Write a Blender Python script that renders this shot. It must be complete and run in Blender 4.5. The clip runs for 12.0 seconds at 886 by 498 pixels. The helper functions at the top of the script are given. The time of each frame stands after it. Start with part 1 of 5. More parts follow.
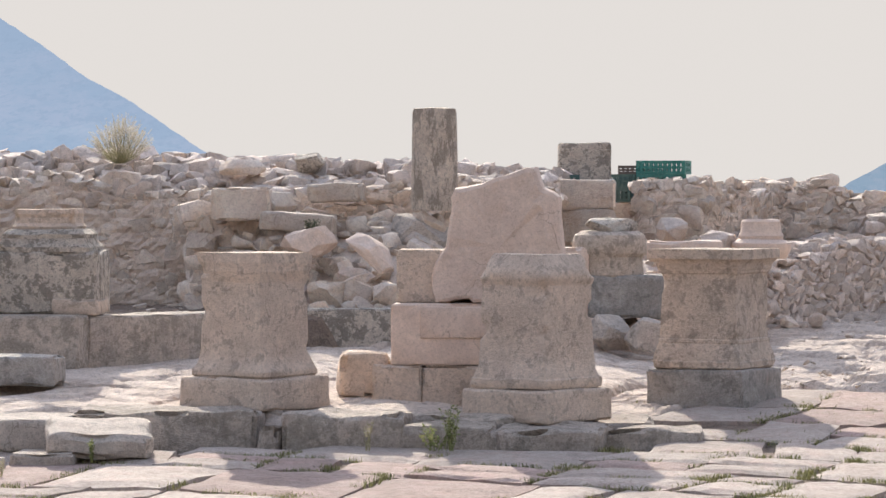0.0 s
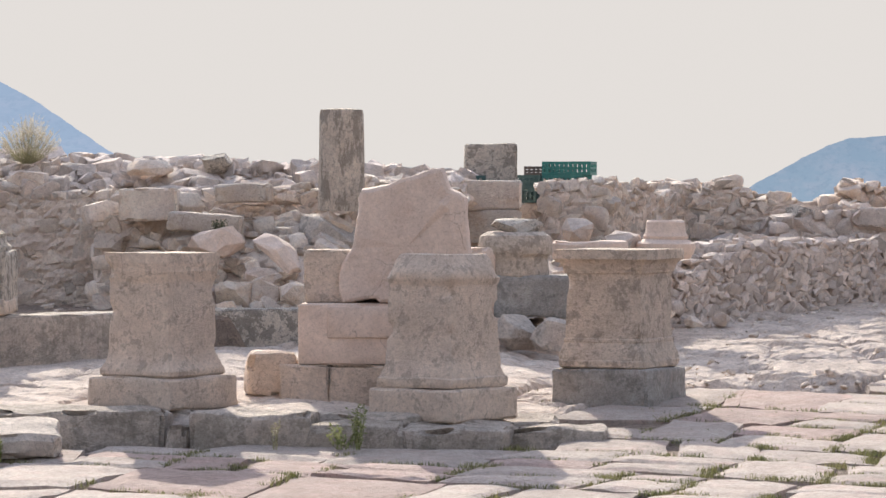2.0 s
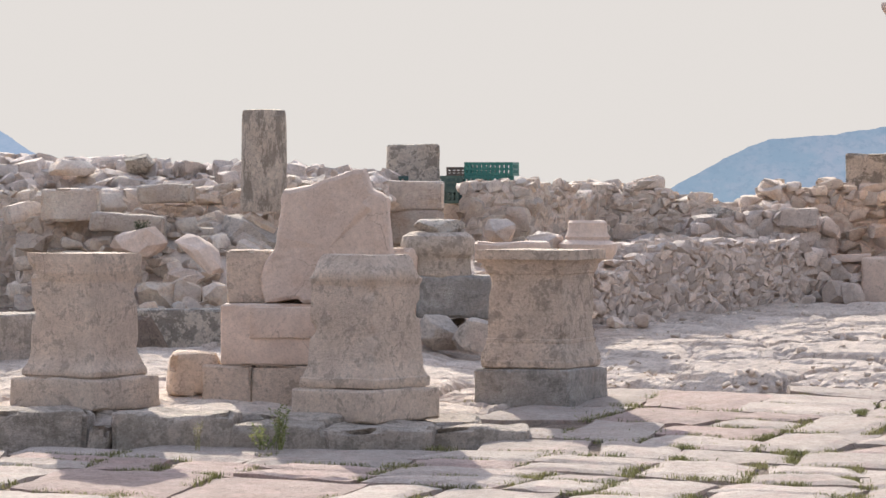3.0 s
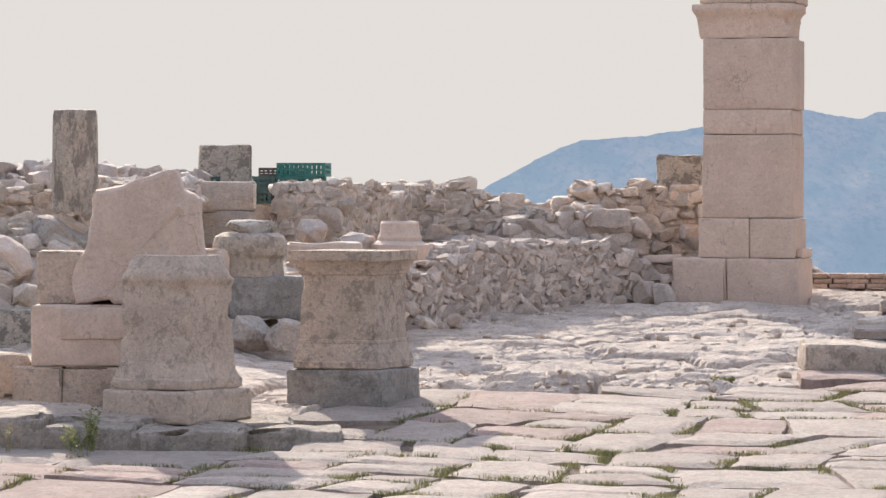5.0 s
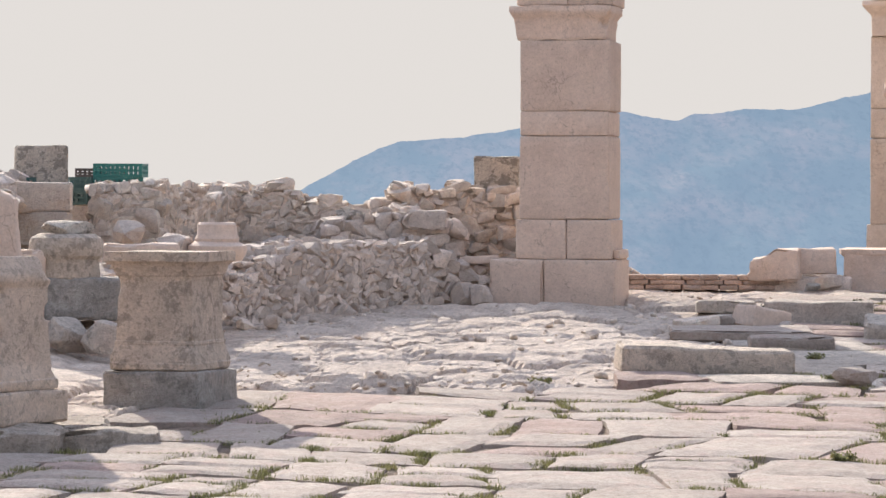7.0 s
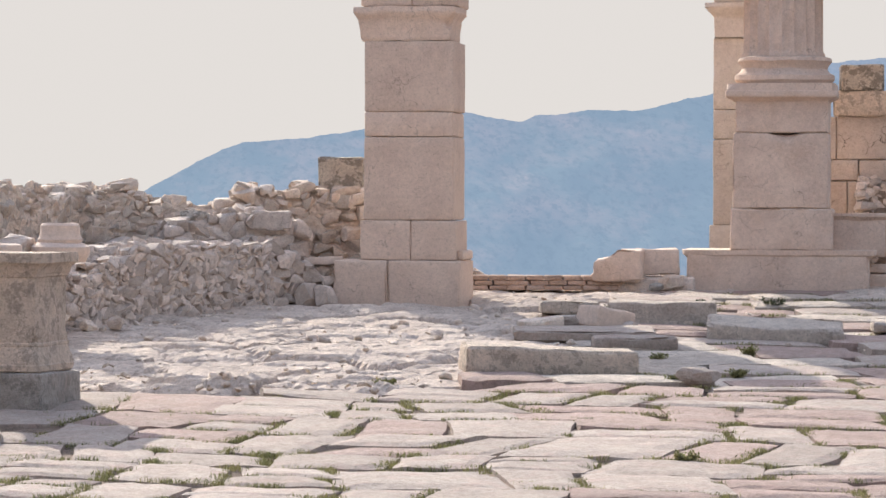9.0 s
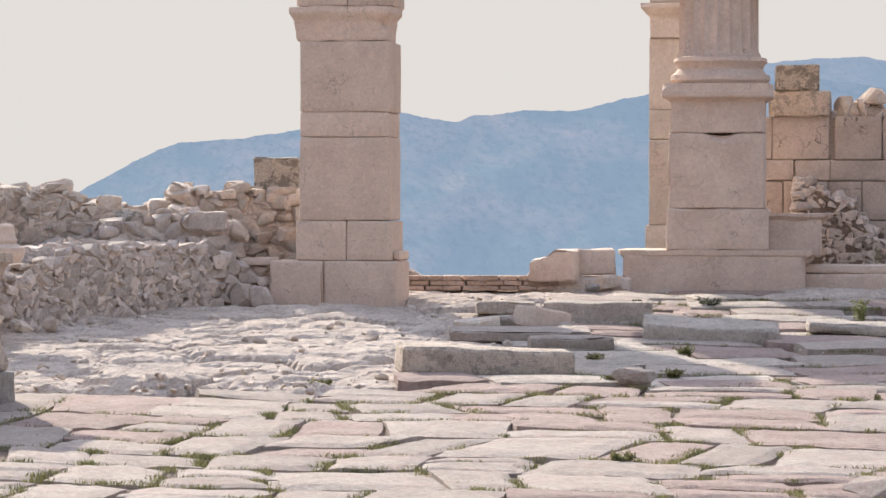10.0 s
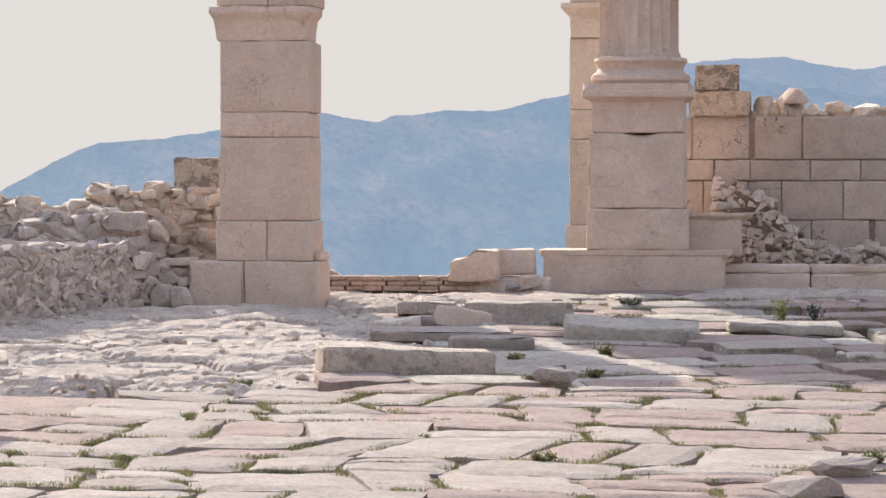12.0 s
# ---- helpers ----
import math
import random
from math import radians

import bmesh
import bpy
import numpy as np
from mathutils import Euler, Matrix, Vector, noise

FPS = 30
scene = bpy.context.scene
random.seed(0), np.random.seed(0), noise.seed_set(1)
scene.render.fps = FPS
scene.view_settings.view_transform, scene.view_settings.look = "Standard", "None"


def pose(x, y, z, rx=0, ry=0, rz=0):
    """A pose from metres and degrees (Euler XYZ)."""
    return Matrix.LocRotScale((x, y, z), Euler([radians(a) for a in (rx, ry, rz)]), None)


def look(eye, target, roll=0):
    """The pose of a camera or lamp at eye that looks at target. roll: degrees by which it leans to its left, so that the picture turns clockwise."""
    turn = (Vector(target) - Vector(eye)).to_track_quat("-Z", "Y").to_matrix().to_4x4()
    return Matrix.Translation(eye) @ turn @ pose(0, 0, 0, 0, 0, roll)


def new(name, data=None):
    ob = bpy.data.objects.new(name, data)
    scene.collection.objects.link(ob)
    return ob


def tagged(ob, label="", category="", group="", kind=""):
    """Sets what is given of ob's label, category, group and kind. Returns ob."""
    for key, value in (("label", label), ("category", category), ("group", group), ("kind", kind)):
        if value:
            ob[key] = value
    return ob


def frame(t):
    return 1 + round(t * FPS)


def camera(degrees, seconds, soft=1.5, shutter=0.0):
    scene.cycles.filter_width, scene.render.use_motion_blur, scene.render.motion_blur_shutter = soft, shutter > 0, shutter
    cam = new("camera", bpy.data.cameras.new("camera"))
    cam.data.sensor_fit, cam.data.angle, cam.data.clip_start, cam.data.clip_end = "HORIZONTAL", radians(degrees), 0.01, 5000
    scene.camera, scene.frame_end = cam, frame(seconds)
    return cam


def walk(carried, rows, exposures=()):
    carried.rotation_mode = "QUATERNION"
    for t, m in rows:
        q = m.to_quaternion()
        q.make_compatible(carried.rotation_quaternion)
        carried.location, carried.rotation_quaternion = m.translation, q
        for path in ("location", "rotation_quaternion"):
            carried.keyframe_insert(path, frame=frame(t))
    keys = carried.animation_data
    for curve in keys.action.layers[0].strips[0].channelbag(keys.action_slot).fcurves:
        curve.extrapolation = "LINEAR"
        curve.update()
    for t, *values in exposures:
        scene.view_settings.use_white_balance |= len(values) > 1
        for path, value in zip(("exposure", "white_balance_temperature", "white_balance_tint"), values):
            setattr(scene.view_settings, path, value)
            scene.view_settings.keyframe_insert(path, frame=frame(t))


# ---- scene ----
import itertools

# ---- camera: a long lens on a head that pans slowly to the right ----
cam = camera(14.889, 12.0, soft=1.5)
EYE = 1.9
ROWS = [
    (0.0, 0.259, -7.089, -0.964, 0.000),
    (0.5, 0.233, -6.831, -0.962, 0.008),
    (1.0, 0.164, -6.491, -0.957, 0.000),
    (1.5, 0.111, -6.034, -0.954, -0.020),
    (2.0, 0.059, -5.520, -0.953, -0.036),
    (2.5, -0.006, -4.883, -0.945, -0.044),
    (3.0, 0.006, -4.210, -0.942, -0.062),
    (5.0, 0.010, -1.040, -0.925, -0.113),
    (5.5, 0.020, -0.274, -0.917, -0.137),
    (6.0, 0.042, 0.530, -0.911, -0.157),
    (6.5, 0.026, 1.265, -0.907, -0.177),
    (7.0, 0.018, 2.039, -0.898, -0.188),
    (7.5, 0.030, 2.736, -0.892, -0.201),
    (9.5, 0.019, 5.242, -0.872, -0.162),
    (10.0, 0.070, 5.749, -0.868, -0.137),
    (10.5, 0.078, 6.158, -0.867, -0.122),
    (11.0, 0.087, 6.536, -0.866, -0.112),
    (11.5, 0.094, 6.830, -0.865, -0.099),
    (12.0, 0.105, 7.089, -0.864, -0.086),
]
walk(cam, [(t, pose(f * math.sin(radians(yaw)), f * math.cos(radians(yaw)), EYE, 90 + pitch, roll, -yaw))
           for t, f, yaw, pitch, roll in ROWS], exposures=[(0.0, 0.80), (12.0, 0.80)])

# ---- daylight: hazy sky, low sun beyond the ruins and a little to the left ----
SUN_AZ, SUN_EL = -15.5, 26.5          # degrees from straight ahead, degrees above the horizon
world = bpy.data.worlds.new("world")
scene.world = world
world.use_nodes = True
wn, wl = world.node_tree.nodes, world.node_tree.links
wn.clear()
w_out, w_bg = wn.new("ShaderNodeOutputWorld"), wn.new("ShaderNodeBackground")
w_sky = wn.new("ShaderNodeTexSky")
w_sky.sky_type, w_sky.sun_disc = "NISHITA", False
w_sky.sun_elevation, w_sky.sun_rotation = radians(SUN_EL), radians(SUN_AZ)
w_sky.dust_density, w_sky.air_density, w_sky.altitude = 4.0, 1.0, 1400
w_gain = wn.new("ShaderNodeVectorMath")
w_gain.operation = "SCALE"
w_gain.inputs["Scale"].default_value = 0.42
wl.new(w_sky.outputs["Color"], w_gain.inputs[0])
w_co, w_sep = wn.new("ShaderNodeTexCoord"), wn.new("ShaderNodeSeparateXYZ")
wl.new(w_co.outputs["Generated"], w_sep.inputs[0])
w_map = wn.new("ShaderNodeMapRange")
w_map.interpolation_type = "SMOOTHSTEP"
w_map.inputs["From Min"].default_value, w_map.inputs["From Max"].default_value = 0.12, 0.6
w_map.inputs["To Min"].default_value, w_map.inputs["To Max"].default_value = 0.0, 0.5
wl.new(w_sep.outputs["Z"], w_map.inputs["Value"])
w_mix = wn.new("ShaderNodeMix")
w_mix.data_type = "RGBA"
w_mix.inputs["A"].default_value = (0.444, 0.422, 0.405, 1)      # milky haze low over the horizon
wl.new(w_map.outputs["Result"], w_mix.inputs["Factor"])
wl.new(w_gain.outputs[0], w_mix.inputs["B"])
# dusty air scatters forward: the haze is brightest round the sun and fades evenly to the far side of the sky
w_dot = wn.new("ShaderNodeVectorMath")
w_dot.operation = "DOT_PRODUCT"
w_dot.inputs[1].default_value = (math.sin(radians(SUN_AZ)), math.cos(radians(SUN_AZ)), 0.0)
wl.new(w_co.outputs["Generated"], w_dot.inputs[0])
w_fade = wn.new("ShaderNodeMapRange")
w_fade.interpolation_type = "SMOOTHSTEP"
w_fade.inputs["From Min"].default_value, w_fade.inputs["From Max"].default_value = -1.0, 0.85
w_fade.inputs["To Min"].default_value, w_fade.inputs["To Max"].default_value = 0.84, 1.0
wl.new(w_dot.outputs["Value"], w_fade.inputs["Value"])
w_air = wn.new("ShaderNodeVectorMath")
w_air.operation = "SCALE"
wl.new(w_mix.outputs["Result"], w_air.inputs[0])
wl.new(w_fade.outputs["Result"], w_air.inputs["Scale"])
wl.new(w_air.outputs[0], w_bg.inputs["Color"])
wl.new(w_bg.outputs[0], w_out.inputs["Surface"])
sun = new("sun", bpy.data.lights.new("sun", "SUN"))
sun.data.energy, sun.data.angle, sun.data.color = 4.05, radians(0.6), (1.0, 0.915, 0.79)
sun.matrix_world = look((0, 0, 30), (-30 * math.sin(radians(SUN_AZ)), -30 * math.cos(radians(SUN_AZ)), 30 - 30 * math.tan(radians(SUN_EL))))


# ---- materials ----
def nodes_of(name):
    m = bpy.data.materials.new(name)
    m.use_nodes = True
    return m, m.node_tree.nodes, m.node_tree.links


def noise_node(n, l, vec, scale, detail=5.0, rough=0.55, stretch=None):
    if stretch:
        mp = n.new("ShaderNodeMapping")
        mp.inputs["Scale"].default_value = stretch
        l.new(vec, mp.inputs["Vector"])
        vec = mp.outputs[0]
    t = n.new("ShaderNodeTexNoise")
    t.inputs["Scale"].default_value, t.inputs["Detail"].default_value, t.inputs["Roughness"].default_value = scale, detail, rough
    l.new(vec, t.inputs["Vector"])
    return t.outputs["Fac"]


def ramp(n, l, fac, a, b, lo=0.0, hi=1.0):
    r = n.new("ShaderNodeMapRange")
    r.inputs["From Min"].default_value, r.inputs["From Max"].default_value = a, b
    r.inputs["To Min"].default_value, r.inputs["To Max"].default_value = lo, hi
    l.new(fac, r.inputs["Value"])
    return r.outputs["Result"]


def mix(n, l, fac, a, b, blend="MIX"):
    m = n.new("ShaderNodeMix")
    m.data_type, m.blend_type = "RGBA", blend
    for sock, v in (("Factor", fac), ("A", a), ("B", b)):
        if isinstance(v, (tuple, float, int)):
            m.inputs[sock].default_value = (*v, 1) if isinstance(v, tuple) else v
        else:
            l.new(v, m.inputs[sock])
    return m.outputs["Result"]


def stone_material(name, light, deep, lichen=(0.07, 0.065, 0.055), lichen_from=0.62, lichen_to=0.74, lichen_amount=0.75,
                   tint=(0.5, 0.36, 0.30), tint_amount=0.3, vary=0.25, bump=0.5, fine=38.0, pits=0.25, streak=None, size=1.0, cracks=0.42, whole=False, mottle=1.0):
    """Weathered limestone: broad clouds of two tones, warm stains, pits, dark lichen, and a grain in relief."""
    m, n, l = nodes_of(name)
    b = n["Principled BSDF"]
    b.inputs["Roughness"].default_value = 0.9
    b.inputs["Specular IOR Level"].default_value = 0.25
    geo, info = n.new("ShaderNodeNewGeometry"), n.new("ShaderNodeObjectInfo")
    both = n.new("ShaderNodeMath")
    both.operation = "ADD"
    l.new(info.outputs["Random"], both.inputs[0])
    l.new(geo.outputs["Random Per Island"], both.inputs[1])
    frac = n.new("ShaderNodeMath")
    frac.operation = "FRACT"
    l.new(both.outputs[0], frac.inputs[0])
    shift = n.new("ShaderNodeVectorMath")
    shift.operation = "MULTIPLY_ADD"
    shift.inputs[1].default_value = (31.0, 17.0, 23.0)
    l.new(frac.outputs[0], shift.inputs[0])
    l.new(geo.outputs["Position"], shift.inputs[2])
    vec = geo.outputs["Position"] if whole else shift.outputs[0]      # whole: the grain runs on from part to part
    broad = noise_node(n, l, vec, 2.6 * size, 6, 0.6)
    mid = noise_node(n, l, vec, 11.0 * size, 6, 0.65)
    grain = noise_node(n, l, vec, fine * size, 4, 0.7)
    col = mix(n, l, ramp(n, l, broad, 0.38, 0.62), deep, light)
    col = mix(n, l, ramp(n, l, noise_node(n, l, vec, 4.3 * size, 4, 0.6), 0.5, 0.72, 0.0, tint_amount), col, tint)
    col = mix(n, l, ramp(n, l, mid, 0.40, 0.68, 0.0, 0.28 * mottle), col, tuple(c * 0.62 for c in deep))
    col = mix(n, l, ramp(n, l, grain, 0.54, 0.64, 0.0, pits * 1.5), col, tuple(c * 0.4 for c in deep))
    blotch = noise_node(n, l, vec, 17.0 * size, 9, 0.78)
    col = mix(n, l, ramp(n, l, blotch, 0.51, 0.57, 0.0, 0.28 * mottle), col, tuple(c * 0.42 for c in deep))
    col = mix(n, l, ramp(n, l, blotch, 0.46, 0.40, 0.0, 0.30), col, tuple(min(0.86, c * 1.16) for c in light))
    speck = noise_node(n, l, vec, 85.0 * size, 2, 0.6)
    col = mix(n, l, ramp(n, l, speck, 0.55, 0.63, 0.0, 0.14 + 0.16 * mottle), col, tuple(c * 0.4 for c in deep))
    col = mix(n, l, ramp(n, l, speck, 0.44, 0.30, 0.0, 0.18), col, tuple(min(0.85, c * 1.18) for c in light))
    if cracks:
        bend = n.new("ShaderNodeVectorMath")
        bend.operation = "MULTIPLY_ADD"
        warp = n.new("ShaderNodeTexNoise")
        warp.inputs["Scale"].default_value, warp.inputs["Detail"].default_value = 5.0, 5.0
        l.new(vec, warp.inputs["Vector"])
        bend.inputs[1].default_value = (0.35, 0.35, 0.35)
        l.new(warp.outputs["Color"], bend.inputs[0])
        l.new(vec, bend.inputs[2])
        cell = n.new("ShaderNodeTexVoronoi")
        cell.feature = "DISTANCE_TO_EDGE"
        cell.inputs["Scale"].default_value = 2.3
        l.new(bend.outputs[0], cell.inputs["Vector"])
        line = ramp(n, l, cell.outputs["Distance"], 0.003, 0.014, 1.0, 0.0)
        some = ramp(n, l, noise_node(n, l, vec, 1.9, 3, 0.5), 0.52, 0.60, 0.0, cracks)
        both2 = n.new("ShaderNodeMath")
        both2.operation = "MULTIPLY"
        l.new(line, both2.inputs[0])
        l.new(some, both2.inputs[1])
        col = mix(n, l, both2.outputs[0], col, tuple(c * 0.22 for c in deep))
    if lichen_amount:
        patch = noise_node(n, l, vec, 5.2 * size, 10, 0.76, streak)
        col = mix(n, l, ramp(n, l, patch, lichen_from, lichen_to, 0.0, lichen_amount), col, lichen)
    hsv = n.new("ShaderNodeHueSaturation")
    l.new(ramp(n, l, frac.outputs[0], 0, 1, 1 - vary, 1 + vary * 0.6), hsv.inputs["Value"])
    l.new(col, hsv.inputs["Color"])
    l.new(hsv.outputs[0], b.inputs["Base Color"])
    hsum = n.new("ShaderNodeMath")
    hsum.operation = "MULTIPLY_ADD"
    hsum.inputs[1].default_value = 2.2
    l.new(blotch, hsum.inputs[0])
    l.new(grain, hsum.inputs[2])
    bp = n.new("ShaderNodeBump")
    bp.inputs["Strength"].default_value, bp.inputs["Distance"].default_value = bump, 0.035
    l.new(hsum.outputs[0], bp.inputs["Height"])
    l.new(bp.outputs[0], b.inputs["Normal"])
    return m


def plain_material(name, a, b2, scale=20.0, rough=0.7, vary=0.2, back=0.0):
    """Two tones in small clouds, and a little difference from piece to piece; back: light that comes through a thin leaf."""
    m, n, l = nodes_of(name)
    b = n["Principled BSDF"]
    b.inputs["Roughness"].default_value = rough
    geo = n.new("ShaderNodeNewGeometry")
    f = noise_node(n, l, geo.outputs["Position"], scale, 4, 0.6)
    col = mix(n, l, ramp(n, l, f, 0.35, 0.65), a, b2)
    hsv = n.new("ShaderNodeHueSaturation")
    l.new(ramp(n, l, geo.outputs["Random Per Island"], 0, 1, 1 - vary, 1 + vary), hsv.inputs["Value"])
    l.new(col, hsv.inputs["Color"])
    l.new(hsv.outputs[0], b.inputs["Base Color"])
    if back:
        tr, ad = n.new("ShaderNodeBsdfTranslucent"), n.new("ShaderNodeMixShader")
        l.new(hsv.outputs[0], tr.inputs["Color"])
        ad.inputs[0].default_value = back
        l.new(b.outputs[0], ad.inputs[1])
        l.new(tr.outputs[0], ad.inputs[2])
        l.new(ad.outputs[0], n["Material Output"].inputs["Surface"])
    return m


ALTAR = stone_material("altar_limestone", (0.77, 0.612, 0.49), (0.61, 0.485, 0.388), lichen_from=0.53, lichen_to=0.58, lichen_amount=0.36, bump=0.55, vary=0.06, whole=True, mottle=0.7, size=1.3)
ALTAR_DARK = stone_material("stained_limestone", (0.75, 0.61, 0.495), (0.57, 0.47, 0.38), lichen_from=0.50, lichen_to=0.56, lichen_amount=0.44, bump=0.6, vary=0.08, whole=True, mottle=0.8, size=1.3)
PLINTH_DARK = stone_material("dark_grey_limestone", (0.46, 0.42, 0.38), (0.32, 0.29, 0.26), lichen_from=0.5, lichen_to=0.6, lichen_amount=0.5, bump=0.5, vary=0.05)
SMOOTH = stone_material("smooth_limestone", (0.715, 0.563, 0.464), (0.603, 0.468, 0.385), lichen_from=0.60, lichen_to=0.70, lichen_amount=0.3, tint=(0.56, 0.38, 0.27), tint_amount=0.3, bump=0.22, pits=0.15, vary=0.05, mottle=0.4)
PILLAR = stone_material("pier_limestone", (0.735, 0.568, 0.458), (0.655, 0.498, 0.400), lichen_from=0.60, lichen_to=0.70, lichen_amount=0.3, tint=(0.56, 0.41, 0.33), tint_amount=0.3, bump=0.3, pits=0.2, vary=0.07, mottle=0.35)
PALE = stone_material("pale_limestone", (0.62, 0.55, 0.49), (0.54, 0.47, 0.41), lichen_amount=0.2, lichen_from=0.62, lichen_to=0.72, tint=(0.52, 0.42, 0.35), tint_amount=0.3, bump=0.3, pits=0.2, vary=0.12, mottle=0.4)
ASHLAR = stone_material("ashlar_limestone", (0.575, 0.475, 0.405), (0.475, 0.388, 0.330), lichen_from=0.62, lichen_to=0.72, lichen_amount=0.25, tint=(0.58, 0.43, 0.34), tint_amount=0.3, bump=0.3, pits=0.2, vary=0.10, cracks=0.95, mottle=0.45)
LICHEN = stone_material("lichen_grey_stone", (0.82, 0.71, 0.60), (0.66, 0.575, 0.485), lichen=(0.13, 0.11, 0.09), lichen_from=0.50, lichen_to=0.53, lichen_amount=0.62, size=1.5, bump=0.8, vary=0.06, pits=0.4)
LICHEN_COLUMN = stone_material("lichen_column_stone", (0.85, 0.71, 0.575), (0.70, 0.58, 0.47), lichen=(0.19, 0.15, 0.115), lichen_from=0.49, lichen_to=0.54, lichen_amount=0.6, bump=0.8, vary=0.04, pits=0.4, streak=(1.4, 1.4, 0.45))
RUBBLE = stone_material("rubble_limestone", (0.840, 0.716, 0.597), (0.70, 0.565, 0.475), lichen_from=0.64, lichen_to=0.8, lichen_amount=0.4, tint=(0.66, 0.44, 0.28), tint_amount=0.7, vary=0.3, bump=0.6, mottle=0.65)
RUBBLE_GREY = stone_material("grey_rubble", (0.840, 0.693, 0.597), (0.66, 0.55, 0.475), lichen_from=0.6, lichen_to=0.78, lichen_amount=0.45, tint=(0.46, 0.34, 0.26), tint_amount=0.35, vary=0.3, bump=0.6, mottle=0.7)
BEDROCK = stone_material("bedrock_limestone", (0.72, 0.60, 0.505), (0.57, 0.46, 0.38), lichen_from=0.68, lichen_to=0.84, lichen_amount=0.3, tint=(0.45, 0.345, 0.295), tint_amount=0.6, vary=0.0, bump=0.6, fine=30, cracks=0.5, streak=(0.6, 1.6, 1.0))
PAVING = stone_material("paving_limestone", (0.455, 0.382, 0.326), (0.382, 0.308, 0.262), lichen_from=0.70, lichen_to=0.86, lichen_amount=0.3, tint=(0.55, 0.36, 0.31), tint_amount=0.45, vary=0.13, bump=0.4)
PAVING_PINK = stone_material("pink_paving_limestone", (0.430, 0.325, 0.280), (0.360, 0.258, 0.220), lichen_from=0.70, lichen_to=0.86, lichen_amount=0.3, tint=(0.58, 0.38, 0.33), tint_amount=0.5, vary=0.12, bump=0.5)
LEDGE = stone_material("ledge_limestone", (0.74, 0.635, 0.54), (0.55, 0.465, 0.395), lichen_from=0.56, lichen_to=0.63, lichen_amount=0.42, vary=0.14, bump=0.7)
STEP = stone_material("mossy_step_limestone", (0.68, 0.57, 0.475), (0.49, 0.41, 0.345), lichen=(0.12, 0.11, 0.085), lichen_from=0.48, lichen_to=0.56, lichen_amount=0.48, vary=0.14, bump=0.7)
EARTH = stone_material("dry_earth", (0.414, 0.310, 0.241), (0.287, 0.213, 0.167), lichen_amount=0.0, tint=(0.42, 0.33, 0.26), tint_amount=0.5, vary=0.0, bump=0.9, fine=50)
MORTAR = stone_material("earth_mortar", (0.84, 0.695, 0.58), (0.72, 0.575, 0.475), lichen_amount=0.0, tint=(0.62, 0.43, 0.31), tint_amount=0.35, vary=0.0, bump=0.7, fine=30, mottle=0.4, cracks=0.0)
BRICK = stone_material("old_brick", (0.640, 0.461, 0.358), (0.512, 0.358, 0.282), lichen_amount=0.0, tint=(0.55, 0.44, 0.37), tint_amount=0.6, vary=0.25, bump=0.5)
GRASS = plain_material("grass", (0.15, 0.155, 0.06), (0.27, 0.245, 0.11), 3.0, 0.7, 0.45, 0.25)
LEAF = plain_material("weed_leaf", (0.19, 0.22, 0.08), (0.31, 0.31, 0.13), 9.0, 0.7, 0.4, 0.35)
LEAF_DARK = plain_material("dark_leaf", (0.045, 0.055, 0.03), (0.08, 0.085, 0.045), 9.0, 0.7, 0.4, 0.2)
DRY_STEM = plain_material("dry_stem", (0.36, 0.32, 0.19), (0.48, 0.43, 0.28), 9.0, 0.8, 0.3, 0.3)
STRAW = plain_material("straw_stem", (0.26, 0.25, 0.14), (0.38, 0.35, 0.22), 9.0, 0.8, 0.3, 0.35)
SEED_HEAD = plain_material("pale_seed_head", (0.50, 0.44, 0.34), (0.62, 0.55, 0.44), 9.0, 0.8, 0.2, 0.4)
CRATE_GREEN = plain_material("green_plastic", (0.02, 0.145, 0.12), (0.03, 0.18, 0.15), 6.0, 0.45, 0.08)
CRATE_DARK = plain_material("dark_green_plastic", (0.035, 0.075, 0.07), (0.05, 0.10, 0.09), 6.0, 0.5, 0.1)
CRATE_BROWN = plain_material("brown_plastic", (0.10, 0.07, 0.06), (0.13, 0.09, 0.075), 6.0, 0.5, 0.1)


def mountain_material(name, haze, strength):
    """A far slope under much air: little of its own colour; the haze before it is painted on as emission."""
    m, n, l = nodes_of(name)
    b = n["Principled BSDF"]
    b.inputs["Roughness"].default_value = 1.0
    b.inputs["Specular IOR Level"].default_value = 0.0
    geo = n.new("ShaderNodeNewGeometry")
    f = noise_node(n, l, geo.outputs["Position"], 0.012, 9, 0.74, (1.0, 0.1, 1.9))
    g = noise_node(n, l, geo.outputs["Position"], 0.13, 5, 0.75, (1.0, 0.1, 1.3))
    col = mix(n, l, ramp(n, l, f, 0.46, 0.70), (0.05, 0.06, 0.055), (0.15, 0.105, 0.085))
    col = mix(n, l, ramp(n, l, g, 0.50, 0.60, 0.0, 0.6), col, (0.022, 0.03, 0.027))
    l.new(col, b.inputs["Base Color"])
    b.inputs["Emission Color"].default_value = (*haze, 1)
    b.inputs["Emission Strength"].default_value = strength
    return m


# no real air between: each slope gives off its own blue haze glow
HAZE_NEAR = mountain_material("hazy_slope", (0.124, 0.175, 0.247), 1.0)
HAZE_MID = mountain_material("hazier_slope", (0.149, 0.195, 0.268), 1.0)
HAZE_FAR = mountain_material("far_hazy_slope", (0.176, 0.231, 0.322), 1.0)


